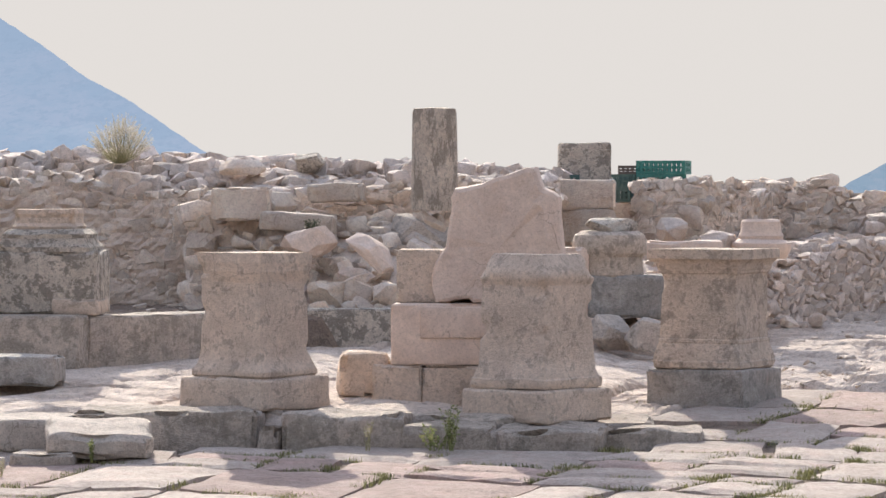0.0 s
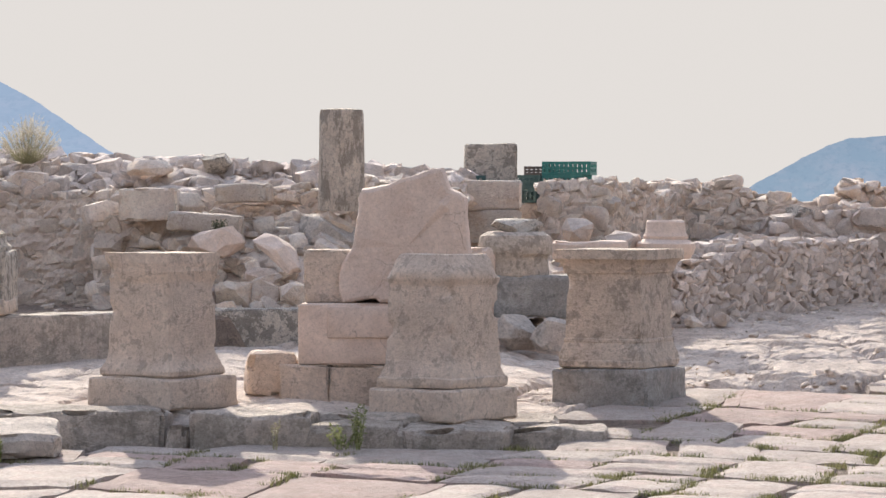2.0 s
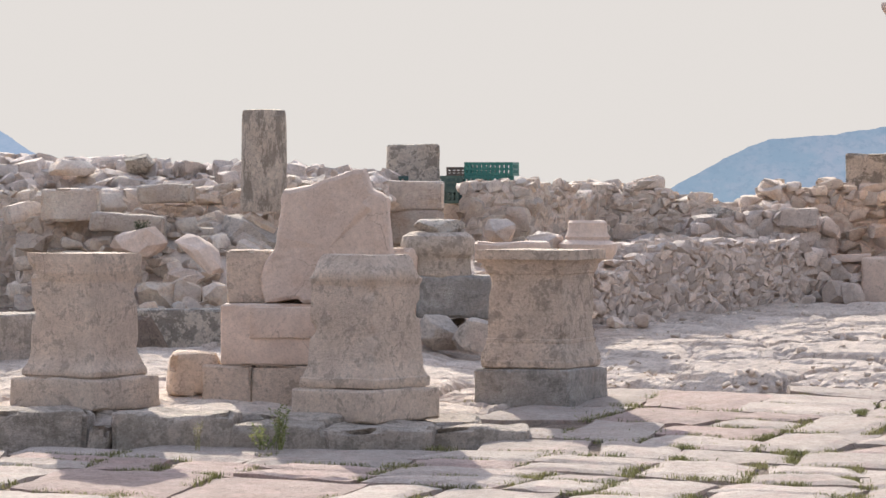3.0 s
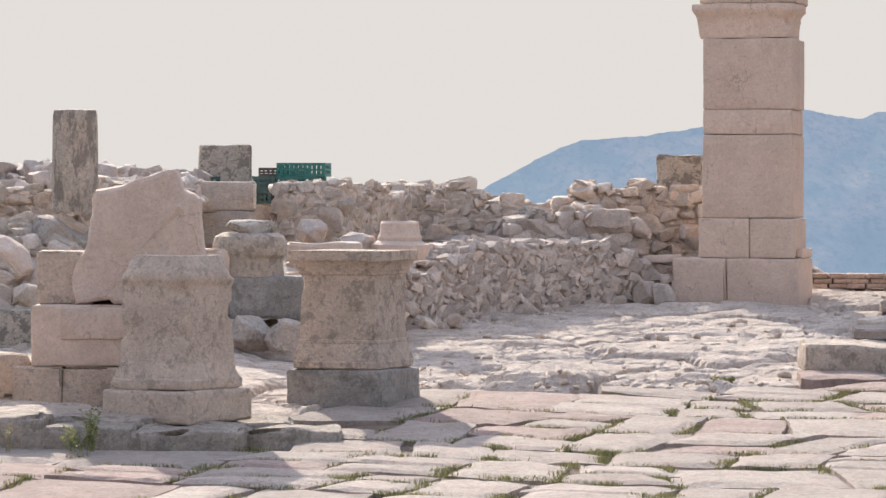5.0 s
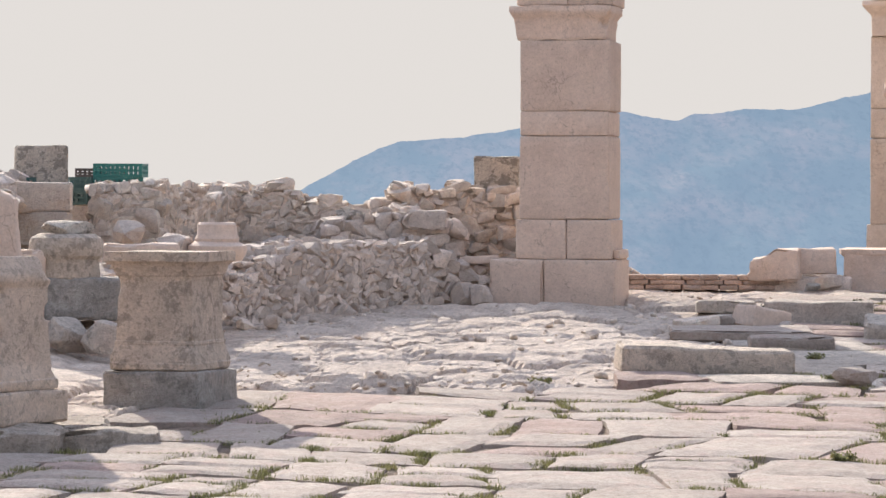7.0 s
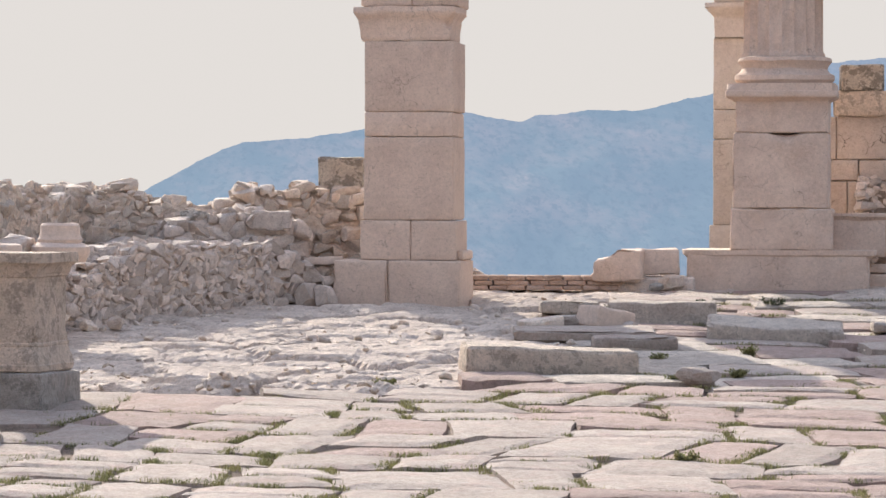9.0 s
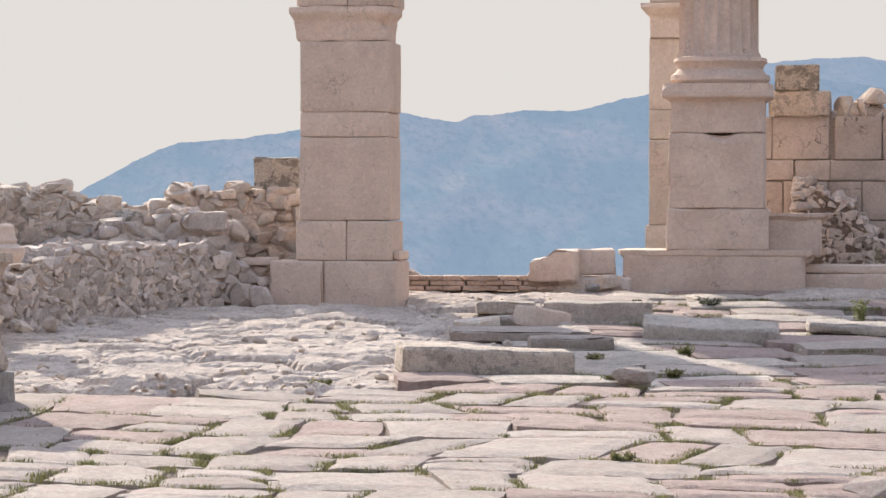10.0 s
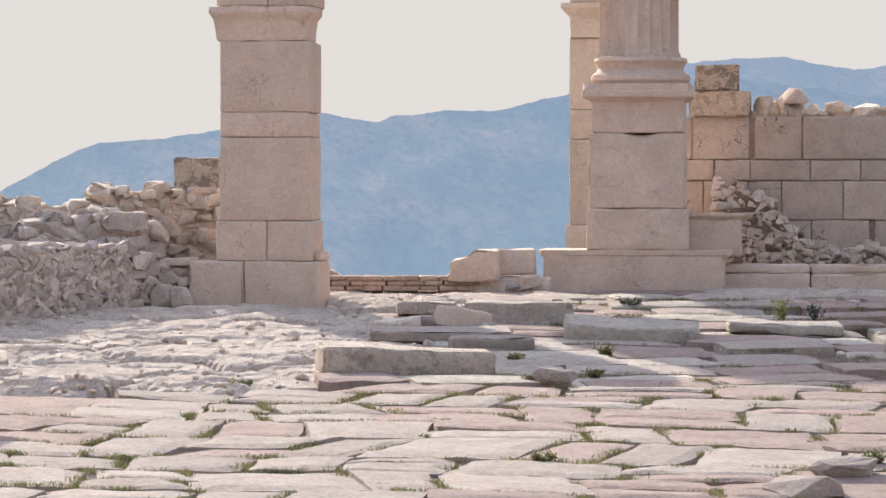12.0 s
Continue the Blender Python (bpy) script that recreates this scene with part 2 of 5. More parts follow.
# ---- tools for building ----
def mesh_of(name, bm, material, smooth=False):
    me = bpy.data.meshes.new(name)
    bm.normal_update()
    bm.to_mesh(me)
    bm.free()
    me.materials.append(material)
    if smooth:
        me.shade_smooth()
        me.set_sharp_from_angle(angle=radians(32))
    return me


def thing(name, label, category, at=(0, 0, 0), turn=0.0, group="", kind=""):
    ob = new(name)
    ob.matrix_basis = pose(*at, 0, 0, turn)
    ob.empty_display_size = 0.1
    return tagged(ob, label, category, group, kind)


def part(name, bm, material, parent, label="", smooth=False, m=None):
    ob = new(name, bm if isinstance(bm, bpy.types.Mesh) else mesh_of(name, bm, material, smooth))
    ob.parent = parent
    if m is not None:
        ob.matrix_basis = m
    return tagged(ob, label)


def solo(name, bm, material, label, category, m=None, smooth=False, group="", kind=""):
    ob = new(name, bm if isinstance(bm, bpy.types.Mesh) else mesh_of(name, bm, material, smooth))
    if m is not None:
        ob.matrix_basis = m
    return tagged(ob, label, category, group, kind)


def wobble(p, amp, freq, seed):
    q = p * freq + Vector((seed * 7.3, seed * 3.1, seed * 5.7))
    return Vector((noise.noise(q), noise.noise(q + Vector((41, 7, 3))), noise.noise(q + Vector((5, 83, 19))))) * amp


def worn_block(w, d, h, r=0.025, amp=0.012, chip=0.03, step=0.07, seed=1, freq=3.0, taper=0.0, dents=()):
    """A dressed block with rounded, chipped edges; its base is centred on the origin."""
    bm = bmesh.new()
    r = min(r, 0.3 * min(w, d, h))

    def cuts(length):
        k = max(1, min(14, round((length - 2 * r) / step)))
        return [0.0] + [r + (length - 2 * r) * i / k for i in range(k + 1)] + [length]
    cx, cy, cz = cuts(w), cuts(d), cuts(h)
    nx, ny, nz = len(cx) - 1, len(cy) - 1, len(cz) - 1
    seen = {}

    def vert(i, j, k):
        key = (i, j, k)
        if key not in seen:
            p = Vector((cx[i] - w / 2, cy[j] - d / 2, cz[k]))
            inner = Vector((max(-w / 2 + r, min(w / 2 - r, p.x)), max(-d / 2 + r, min(d / 2 - r, p.y)), max(r, min(h - r, p.z))))
            away = p - inner
            if away.length > 1e-6:
                p = inner + away.normalized() * r
            rims = (i in (0, nx)) + (j in (0, ny)) + (k in (0, nz))
            base = p.copy()
            p += wobble(base, amp, freq, seed)
            if rims > 1 and chip:
                cut = max(0.0, noise.noise(base * 4.5 + Vector((seed * 11.0, 3, 9))) - 0.05) * chip * 3
                middle = Vector((0, 0, h / 2))
                p += (middle - p).normalized() * cut
            for at, reach, push in dents:          # bites out of the block
                far = math.sqrt(sum(((p[c] - at[c]) / reach[c]) ** 2 for c in range(3)))
                if far < 1:
                    p += Vector(push) * (1 - far * far)
            s = 1 - taper * p.z / h
            p.x *= s
            p.y *= s
            seen[key] = bm.verts.new(p)
        return seen[key]

    def quads(a, b, f, flip):
        for i in range(a):
            for j in range(b):
                loop = [f(i, j), f(i + 1, j), f(i + 1, j + 1), f(i, j + 1)]
                bm.faces.new(loop[::-1] if flip else loop)
    quads(nx, ny, lambda i, j: vert(i, j, nz), False)
    quads(nx, ny, lambda i, j: vert(i, j, 0), True)
    quads(nx, nz, lambda i, k: vert(i, 0, k), False)
    quads(nx, nz, lambda i, k: vert(i, ny, k), True)
    quads(ny, nz, lambda j, k: vert(nx, j, k), False)
    quads(ny, nz, lambda j, k: vert(0, j, k), True)
    return bm


def moulded(profile, ratio=1.0, n=10, amp=0.008, chip=0.02, seed=1, step=0.03):
    """A square shaft whose half width follows (height, half width) pairs, from base to top, with worn corners."""
    rings = []
    for (z0, r0), (z1, r1) in zip(profile, profile[1:]):
        cuts = max(1, round(math.hypot(z1 - z0, r1 - r0) / step))
        rings += [(z0 + (z1 - z0) * c / cuts, r0 + (r1 - r0) * c / cuts) for c in range(cuts)]
    rings.append(profile[-1])
    bm = bmesh.new()
    loops = []
    for z, r in rings:
        loop = []
        for side in range(4):
            for u in [-1.0, -0.94] + [-0.82 + 1.64 * c / (n - 1) for c in range(n)] + [0.94]:
                x, y = ((u, -1), (1, u), (-u, 1), (-1, -u))[side]
                corner = max(0.0, abs(u) - 0.6) / 0.4
                pull = 1 - 0.02 * corner ** 4
                p = Vector((x * r * pull, y * r * ratio * pull, z))
                q = p + wobble(p, amp, 4.0, seed)
                if corner:
                    bite = max(0.0, noise.noise(p * 6 + Vector((seed * 5.0, 1, 2))) - 0.1) * chip * 3 * corner ** 2
                    q.x -= math.copysign(bite, p.x)
                    q.y -= math.copysign(bite, p.y)
                loop.append(bm.verts.new(q))
        loops.append(loop)
    for a, b in zip(loops, loops[1:]):
        for i in range(len(a)):
            j = (i + 1) % len(a)
            bm.faces.new((a[i], a[j], b[j], b[i]))
    bm.faces.new(loops[0][::-1])
    bm.faces.new(loops[-1])
    return bm


def turned(profile, n=28, amp=0.006, seed=1, flutes=0, depth=0.0):
    """A round shaft of (height, radius) pairs, with flutes if wanted."""
    bm = bmesh.new()
    loops = []
    for z, r in profile:
        loop = []
        for i in range(n):
            a = 2 * math.pi * i / n
            rr = r - (depth * abs(math.sin(a * flutes / 2)) if flutes else 0)
            p = Vector((rr * math.cos(a), rr * math.sin(a), z))
            loop.append(bm.verts.new(p + wobble(p, amp, 4.0, seed)))
        loops.append(loop)
    for a, b in zip(loops, loops[1:]):
        for i in range(n):
            j = (i + 1) % n
            bm.faces.new((a[i], a[j], b[j], b[i]))
    bm.faces.new(loops[0][::-1])
    bm.faces.new(loops[-1])
    return bm


def boulder(w, d, h, seed=1, cuts=3, flat=0.25):
    """An angular natural stone, centred, resting on z = 0."""
    rnd = random.Random(seed)
    bm = bmesh.new()
    for _ in range(20):
        v = Vector((rnd.gauss(0, 1), rnd.gauss(0, 1), rnd.gauss(0, 1))).normalized()
        k = max(abs(v.x), abs(v.y), abs(v.z))
        v = v / (k ** 0.72)
        bm.verts.new(v * rnd.uniform(0.85, 1.0) * 0.5)
    made = bmesh.ops.convex_hull(bm, input=bm.verts[:])
    bmesh.ops.delete(bm, geom=[g for g in made["geom_interior"] if isinstance(g, bmesh.types.BMVert)], context="VERTS")
    bmesh.ops.bevel(bm, geom=bm.edges[:], offset=0.016, segments=1, affect="EDGES", profile=0.5)
    bmesh.ops.triangulate(bm, faces=bm.faces[:])
    if cuts > 1:
        bmesh.ops.subdivide_edges(bm, edges=bm.edges[:], cuts=1, use_grid_fill=True)
    lo = min(v.co.z for v in bm.verts)
    for v in bm.verts:
        p = v.co.copy()
        p += wobble(p, 0.03, 3.5, seed) + wobble(p, 0.025, 9, seed)
        v.co = Vector((p.x * w, p.y * d, (max(p.z, lo + 0.04) - lo) * h))
    return bm


def hull_stone(seed, points=15):
    """A broken stone of about unit size: flat fractures, worn arrises and a rough skin; one of the shapes that the walls share."""
    rnd = random.Random(seed * 13 + 5)
    bm = bmesh.new()
    tilt = Matrix.Rotation(rnd.uniform(-0.3, 0.3), 3, "Z") @ Matrix.Rotation(rnd.uniform(-0.25, 0.25), 3, "Y")
    for corner in itertools.product((-1, 1), repeat=3):
        if rnd.random() < 0.15:
            continue
        for _ in range(points // 8):
            bm.verts.new(tilt @ Vector([c * rnd.uniform(0.45, 1.05) * 0.5 for c in corner]))
    made = bmesh.ops.convex_hull(bm, input=bm.verts[:])
    bmesh.ops.delete(bm, geom=[g for g in made["geom_interior"] if isinstance(g, bmesh.types.BMVert)], context="VERTS")
    bmesh.ops.subdivide_edges(bm, edges=bm.edges[:], cuts=1, use_grid_fill=True)
    bmesh.ops.triangulate(bm, faces=bm.faces[:])
    bmesh.ops.smooth_vert(bm, verts=bm.verts[:], factor=0.38, use_axis_x=True, use_axis_y=True, use_axis_z=True)
    for v in bm.verts:
        v.co = v.co * 1.10 + wobble(v.co, 0.07, 4.5, seed)
    return bm


SHAPES = 26
stone_meshes = {mat.name: [mesh_of("stone", hull_stone(s, 16), mat, True) for s in range(SHAPES)] for mat in (RUBBLE, RUBBLE_GREY)}
stone_points = [([v.co.copy() for v in me.vertices], [tuple(p.vertices) for p in me.polygons]) for me in stone_meshes[RUBBLE.name]]


def lay_stones(parent, places, material, most=300):
    """Stones of a wall or heap: the largest as pieces, the rest joined."""
    places.sort(key=lambda p: -abs(p[0].determinant()))
    meshes = stone_meshes[material.name]
    for m, shape in places[:most]:
        ob = new("stone", meshes[shape])
        ob.parent, ob.matrix_basis = parent, m
    rest = places[most:]
    if rest:
        verts, faces = [], []
        for m, shape in rest:
            base = len(verts)
            co, fs = stone_points[shape]
            verts += [m @ c for c in co]
            faces += [tuple(base + i for i in f) for f in fs]
        me = bpy.data.meshes.new("rubble")
        me.from_pydata(verts, [], faces)
        me.materials.append(material)
        me.shade_smooth()
        me.set_sharp_from_angle(angle=radians(32))
        ob = new("rubble", me)
        ob.parent = parent
        tagged(ob, kind="stuff")


def grade(y):
    """Height of the ground, which rises gently away from the open paving."""
    return 0.05 * (y - 30)


def rubble_wall(name, label, p0, p1, thick, base, top, material, core, seed, size=(0.12, 0.34), course=(0.10, 0.22), ends=(True, True), proud=0.05, most=300, jag=0.08, flush=0.015, pack=0.74, roll=14.0):
    """A wall of broken stone along p0 to p1 (plan), its face to the right of that line; top(s) is its height at the share s of its length."""
    rnd = random.Random(seed)
    wall = thing(name, label, "wall", kind="structure")
    a, b = Vector((*p0, 0)), Vector((*p1, 0))
    along = (b - a).normalized()
    length = (b - a).length
    out = Vector((along.y, -along.x, 0))
    turn = math.degrees(math.atan2(along.y, along.x))
    # the core, a little behind the stones
    bm = bmesh.new()
    n, levels = max(4, round(length / 0.05)), 30
    front, back = [], []

    def relief(u, w):
        """Lumps of small stone and mortar, hollow between them."""
        near = noise.voronoi(Vector((u * 5.5 + 0.4 * noise.noise(Vector((u * 4, w * 4, 1))), w * 8.0, seed)))[0]
        return 0.05 * noise.noise(Vector((u * 3, w * 5, seed))) + 0.022 * noise.noise(Vector((u * 12, w * 14, seed))) - 0.07 * min(0.5, near[1] - near[0]) + 0.02

    for i in range(n + 1):
        s = i / n
        z1 = top(s) - 0.07
        front.append([bm.verts.new(a + along * length * s + Vector((0, 0, base + (z1 - base) * k / levels)) - out * (flush + relief(s * length, z1 * k / levels))) for k in range(levels + 1)])
        back.append([bm.verts.new(a + along * length * s - out * thick + Vector((0, 0, z)) ) for z in (base, z1)])
    for i in range(n):
        for k in range(levels):
            bm.faces.new((front[i][k], front[i + 1][k], front[i + 1][k + 1], front[i][k + 1]))
        bm.faces.new((front[i][levels], front[i + 1][levels], back[i + 1][1], back[i][1]))
        bm.faces.new((back[i + 1][0], back[i][0], back[i][1], back[i + 1][1]))
    bm.faces.new(list(reversed(front[0])) + [back[0][0], back[0][1]][::1])
    bm.faces.new(front[n] + [back[n][1], back[n][0]])
    part("core", bm, core, wall)
    places = []

    def put(pos, w, d, h, spin):
        m = Matrix.Translation(pos) @ pose(0, 0, 0, rnd.uniform(-9, 9), rnd.uniform(-20, 20), turn + spin + rnd.uniform(-9, 9)) @ Matrix.Diagonal((w, d, h, 1))
        places.append((m, rnd.randrange(SHAPES)))

    def face(start, way, span, normal, height):
        """Stones bedded in one face: large ones first, then smaller ones into the gaps."""
        seeds = []
        high = max(height(k / 20) for k in range(21)) - base + 0.05
        big, small = 0.25 * (size[1] + course[1]), 0.25 * (size[0] + course[0])
        tries = int(span * high * 900)
        spin = math.degrees(math.atan2(way.y, way.x))
        for k in range(tries):
            q = (k / tries) ** 0.4
            r = (big * (1 - q) + small * q) * rnd.uniform(0.8, 1.25)
            x, zz = rnd.uniform(0, span), base - 0.05 + rnd.random() * high
            if zz + r * 0.6 < height(x / span) + rnd.uniform(-jag, jag) * 0.6 and all(math.hypot((x - p.x) * 0.8, (zz - p.y) * 1.2) > pack * (r + r2) for p, r2 in seeds):
                seeds.append((Vector((x, zz)), r))
        for p, r in seeds:
            wide, tall, deep = 2.6 * r * rnd.uniform(0.8, 1.3), 2.0 * r * rnd.uniform(0.65, 1.15), rnd.uniform(1.6, 2.4) * r + 0.05
            at = start + way * p.x + Vector((0, 0, p.y)) + normal * (rnd.uniform(0.0, proud) + 0.03 - deep * 0.46)
            m = Matrix.Translation(at) @ pose(0, 0, 0, 0, 0, spin) @ pose(0, 0, 0, rnd.gauss(0, 5), rnd.gauss(0, roll), rnd.gauss(0, 5)) @ Matrix.Diagonal((wide, deep, tall, 1))
            places.append((m, rnd.randrange(SHAPES)))
    face(a, along, length, out, top)
    if ends[1]:
        face(b, -out, thick, along, lambda s: top(1.0))
    if ends[0]:
        face(a - out * thick, out, thick, -along, lambda s: top(0.0))
    s = 0.0
    while s < length:            # loose stones along the top
        w = rnd.uniform(*size) * 1.1
        t = 0.0
        while t < thick:
            d = rnd.uniform(*size) * 1.2
            put(a + along * (s + w / 2 + rnd.uniform(-0.05, 0.05)) - out * (t + d / 2) + Vector((0, 0, top(min(1, (s + w / 2) / length)) - 0.07 + rnd.uniform(-0.03, jag))), w * 1.15, d, rnd.uniform(0.09, 0.2), 0)
            t += d
        s += w * 0.9
    lay_stones(wall, places, material, most)
    return wall


def rubble_heap(name, label, x0, x1, y0, y1, height, material, core, seed, count, size=(0.1, 0.35), most=300):
    """Fallen stone over a mound whose surface is height(x, y)."""
    rnd = random.Random(seed)
    heap = thing(name, label, "rubble heap", kind="structure")
    bm = bmesh.new()
    nx, ny = max(4, round((x1 - x0) / 0.1)), max(4, round((y1 - y0) / 0.1))
    grid = [[bm.verts.new((x0 + (x1 - x0) * i / nx, y0 + (y1 - y0) * j / ny, height(x0 + (x1 - x0) * i / nx, y0 + (y1 - y0) * j / ny) - 0.015 + 0.05 * noise.noise(Vector((i * 0.5, j * 0.5, seed))))) for j in range(ny + 1)] for i in range(nx + 1)]
    for i in range(nx):
        for j in range(ny):
            bm.faces.new((grid[i][j], grid[i + 1][j], grid[i + 1][j + 1], grid[i][j + 1]))
    for rim in ([grid[i][0] for i in range(nx + 1)], [grid[nx][j] for j in range(ny + 1)], [grid[i][ny] for i in range(nx, -1, -1)], [grid[0][j] for j in range(ny, -1, -1)]):
        for p, q in zip(rim, rim[1:]):
            bm.faces.new((q, p, bm.verts.new((p.co.x, p.co.y, p.co.z - 1.2)), bm.verts.new((q.co.x, q.co.y, q.co.z - 1.2))))
    part("core", bm, core, heap)
    places = []
    for _ in range(count):
        x, y = rnd.uniform(x0, x1), rnd.uniform(y0, y1)
        w = size[0] + (size[1] - size[0]) * rnd.random() ** 2.2
        m = Matrix.Translation((x, y, height(x, y) + w * 0.04)) @ pose(0, 0, 0, rnd.uniform(-22, 22), rnd.uniform(-22, 22), rnd.uniform(0, 360)) @ Matrix.Diagonal((w * rnd.uniform(0.9, 1.3), w * rnd.uniform(0.7, 1.0), w * rnd.uniform(0.45, 0.8), 1))
        places.append((m, rnd.randrange(SHAPES)))
    lay_stones(heap, places, material, most)
    return heap


def ease(x, a, b):
    t = min(1.0, max(0.0, (x - a) / (b - a)))
    return t * t * (3 - 2 * t)


# ---- the ground, one sheet to the horizon; beyond the ruins it falls into the valley ----
def ground_height(x, y):
    if y < 14:
        z = grade(14)
    elif y < 46.5:
        z = grade(y)
    elif y < 60:
        z = grade(46.5) - 5 * ((y - 46.5) / 13.5) ** 1.5
    else:
        z = grade(46.5) - 5 - 0.28 * (y - 60) ** 0.93
    under = 0.05 if (y < 31.5 and x > -1.5) or y < 26.8 else 0.10
    return z - under + 0.008 * noise.noise(Vector((x * 1.7, y * 1.7, 3)))


def spread(lo, hi, step, far, grow):
    out, s = [lo + step * i for i in range(int((hi - lo) / step) + 1)], step
    while out[-1] < far:
        s *= grow
        out.append(out[-1] + s)
    return out


xs = spread(0, 14, 0.3, 3500, 1.35)
xs = [-x for x in reversed(xs[1:])] + xs
ys = [-y for y in reversed(spread(0, 0, 4, 2500, 1.5)[1:])] + spread(0, 48, 0.3, 1500, 1.2)
bm = bmesh.new()
sheet = [[bm.verts.new((x, y, ground_height(x, y))) for y in ys] for x in xs]
for i in range(len(xs) - 1):
    for j in range(len(ys) - 1):
        bm.faces.new((sheet[i][j], sheet[i + 1][j], sheet[i + 1][j + 1], sheet[i][j + 1]))
solo("ground", bm, EARTH, "dry brown earth between the paving slabs", "ground", smooth=True, kind="structure")


# pale paving goes on, unseen, under and behind the camera, added to bounce light
bm = bmesh.new()
bounce_apron = [[bm.verts.new((-16 + 4 * i, -14 + 3.7 * j, ground_height(-16 + 4 * i, -14 + 3.7 * j) + 0.06)) for j in range(11)] for i in range(9)]
for i in range(8):
    for j in range(9):
        bm.faces.new((bounce_apron[i][j], bounce_apron[i + 1][j], bounce_apron[i + 1][j + 1], bounce_apron[i][j + 1]))
solo("pavement", bm, PAVING, "unseen pale sheet carrying on the limestone pavement, added to bounce light", "pavement", smooth=True, kind="structure")


# ---- far mountains ----
def ridge_at(points, x):
    if x <= points[0][0]:
        return points[0][1]
    for (x0, z0), (x1, z1) in zip(points, points[1:]):
        if x <= x1:
            return z0 + (z1 - z0) * (x - x0) / (x1 - x0)
    return points[-1][1]


def mountain(name, label, points, y, depth, foot, material, seed, rough=9.0):
    """A ridge whose crest follows (across, height) pairs and whose near slope falls to foot."""
    bm = bmesh.new()
    x0, x1 = points[0][0], points[-1][0]
    nx, ny = 320, 46
    rows = []
    for i in range(nx + 1):
        x = x0 + (x1 - x0) * i / nx
        crest = ridge_at(points, x) + rough * 0.35 * noise.fractal(Vector((x * 0.03, 1, seed)), 0.8, 2.2, 5) + rough * 0.16 * noise.noise(Vector((x * 0.21, 3, seed)))
        col = []
        for j in range(ny + 1):
            s = j / ny
            z = crest + (foot - crest) * s ** 0.9
            fold = rough * 7.0 * noise.fractal(Vector((x * 0.006 + s * 1.3, s * 2.2, seed)), 0.9, 2.1, 6) * math.sin(math.pi * min(1, s * 1.1))
            col.append(bm.verts.new((x, y - depth * s + fold * 1.5, z + fold)))
        rows.append(col)
    for i in range(nx):
        for j in range(ny):
            bm.faces.new((rows[i][j], rows[i][j + 1], rows[i + 1][j + 1], rows[i + 1][j]))
    return solo(name, bm, material, label, "mountain", smooth=True, kind="structure")


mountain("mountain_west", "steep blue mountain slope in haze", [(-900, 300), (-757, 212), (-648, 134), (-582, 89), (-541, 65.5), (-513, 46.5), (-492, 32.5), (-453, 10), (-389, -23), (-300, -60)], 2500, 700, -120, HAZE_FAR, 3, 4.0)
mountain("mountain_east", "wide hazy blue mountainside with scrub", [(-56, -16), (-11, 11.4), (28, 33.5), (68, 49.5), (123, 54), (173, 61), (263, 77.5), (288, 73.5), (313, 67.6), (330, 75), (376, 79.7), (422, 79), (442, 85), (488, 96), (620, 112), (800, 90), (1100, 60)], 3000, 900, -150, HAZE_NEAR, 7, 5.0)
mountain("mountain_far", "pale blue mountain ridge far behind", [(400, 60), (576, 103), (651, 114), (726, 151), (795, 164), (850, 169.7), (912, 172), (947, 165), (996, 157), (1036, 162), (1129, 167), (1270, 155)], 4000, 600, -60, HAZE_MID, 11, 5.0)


# ---- bedrock: bare, ledged limestone between the paving and the walls ----
def lift(x, y):
    """How far the natural rock stands above the even grade."""
    terrace = 0.20 * (1 - ease(x, -4.2, -1.9))
    return terrace * ease(y, 27.0, 27.6) * (1 - 0.5 * ease(y, 36, 40))


def rock_zone(x, y):
    """1 on bare rock, 0 under the paving."""
    edge = 27.5 + 4.4 * ease(x, -2.4, -0.9) + 0.35 * noise.noise(Vector((x * 0.8, 2.0, 5)))
    right = 1 - ease(x, 2.6 + 0.3 * (y - 33), 4.4 + 0.3 * (y - 33))
    return ease(y, edge, edge + 0.5) * max(right, ease(y, 42.0, 43.0))


def rock_height(x, y):
    zone = rock_zone(x, y)
    dip = 0.10 * math.exp(-((x - 0.55) / 0.75) ** 2 - ((y - 33.6) / 0.55) ** 2)
    calm = 1 - 0.2 * (1 - ease(x, -3.4, -1.2))
    calm *= 1 + 0.7 * math.exp(-((y - 32.5) / 0.5) ** 2) * ease(x, -1.6, -0.6)        # broken front edge
    slow = noise.noise(Vector((x * 0.5, y * 0.6, 0.7)))
    u = x + 0.25 * noise.noise(Vector((x * 1.3, y * 1.3, 5)))
    v = y + 0.25 * noise.noise(Vector((x * 1.3, y * 1.3, 15)))
    height = 0.05 * slow
    for scale_x, scale_y, rise, tip, key in ((0.7, 0.9, 0.045, 0.045, 3.0), (1.9, 2.4, 0.016, 0.045, 7.0), (5.0, 7.0, 0.007, 0.05, 11.0)):
        p = Vector((u * scale_x, v * scale_y, key))
        far, near = noise.voronoi(p)
        c = near[0]
        h1, h2, h3 = noise.cell_vector(c * 7.7 + Vector((key, 2, 5)))
        height += rise * (h1 * 2 - 1) + tip * rise * 6 * ((p.x - c.x) / scale_x * (h2 - 0.5) - (p.y - c.y) / scale_y * (0.2 + 0.5 * h3))
        gap = far[1] - far[0]
        height -= rise * 0.9 * max(0.0, 1 - gap / 0.12)
    fine = noise.fractal(Vector((x * 4.0, y * 5.0, 4.0)), 0.7, 2.2, 4)
    return grade(y) + lift(x, y) - 0.16 * (1 - zone) + zone * calm * (height + 0.008 * fine - dip)


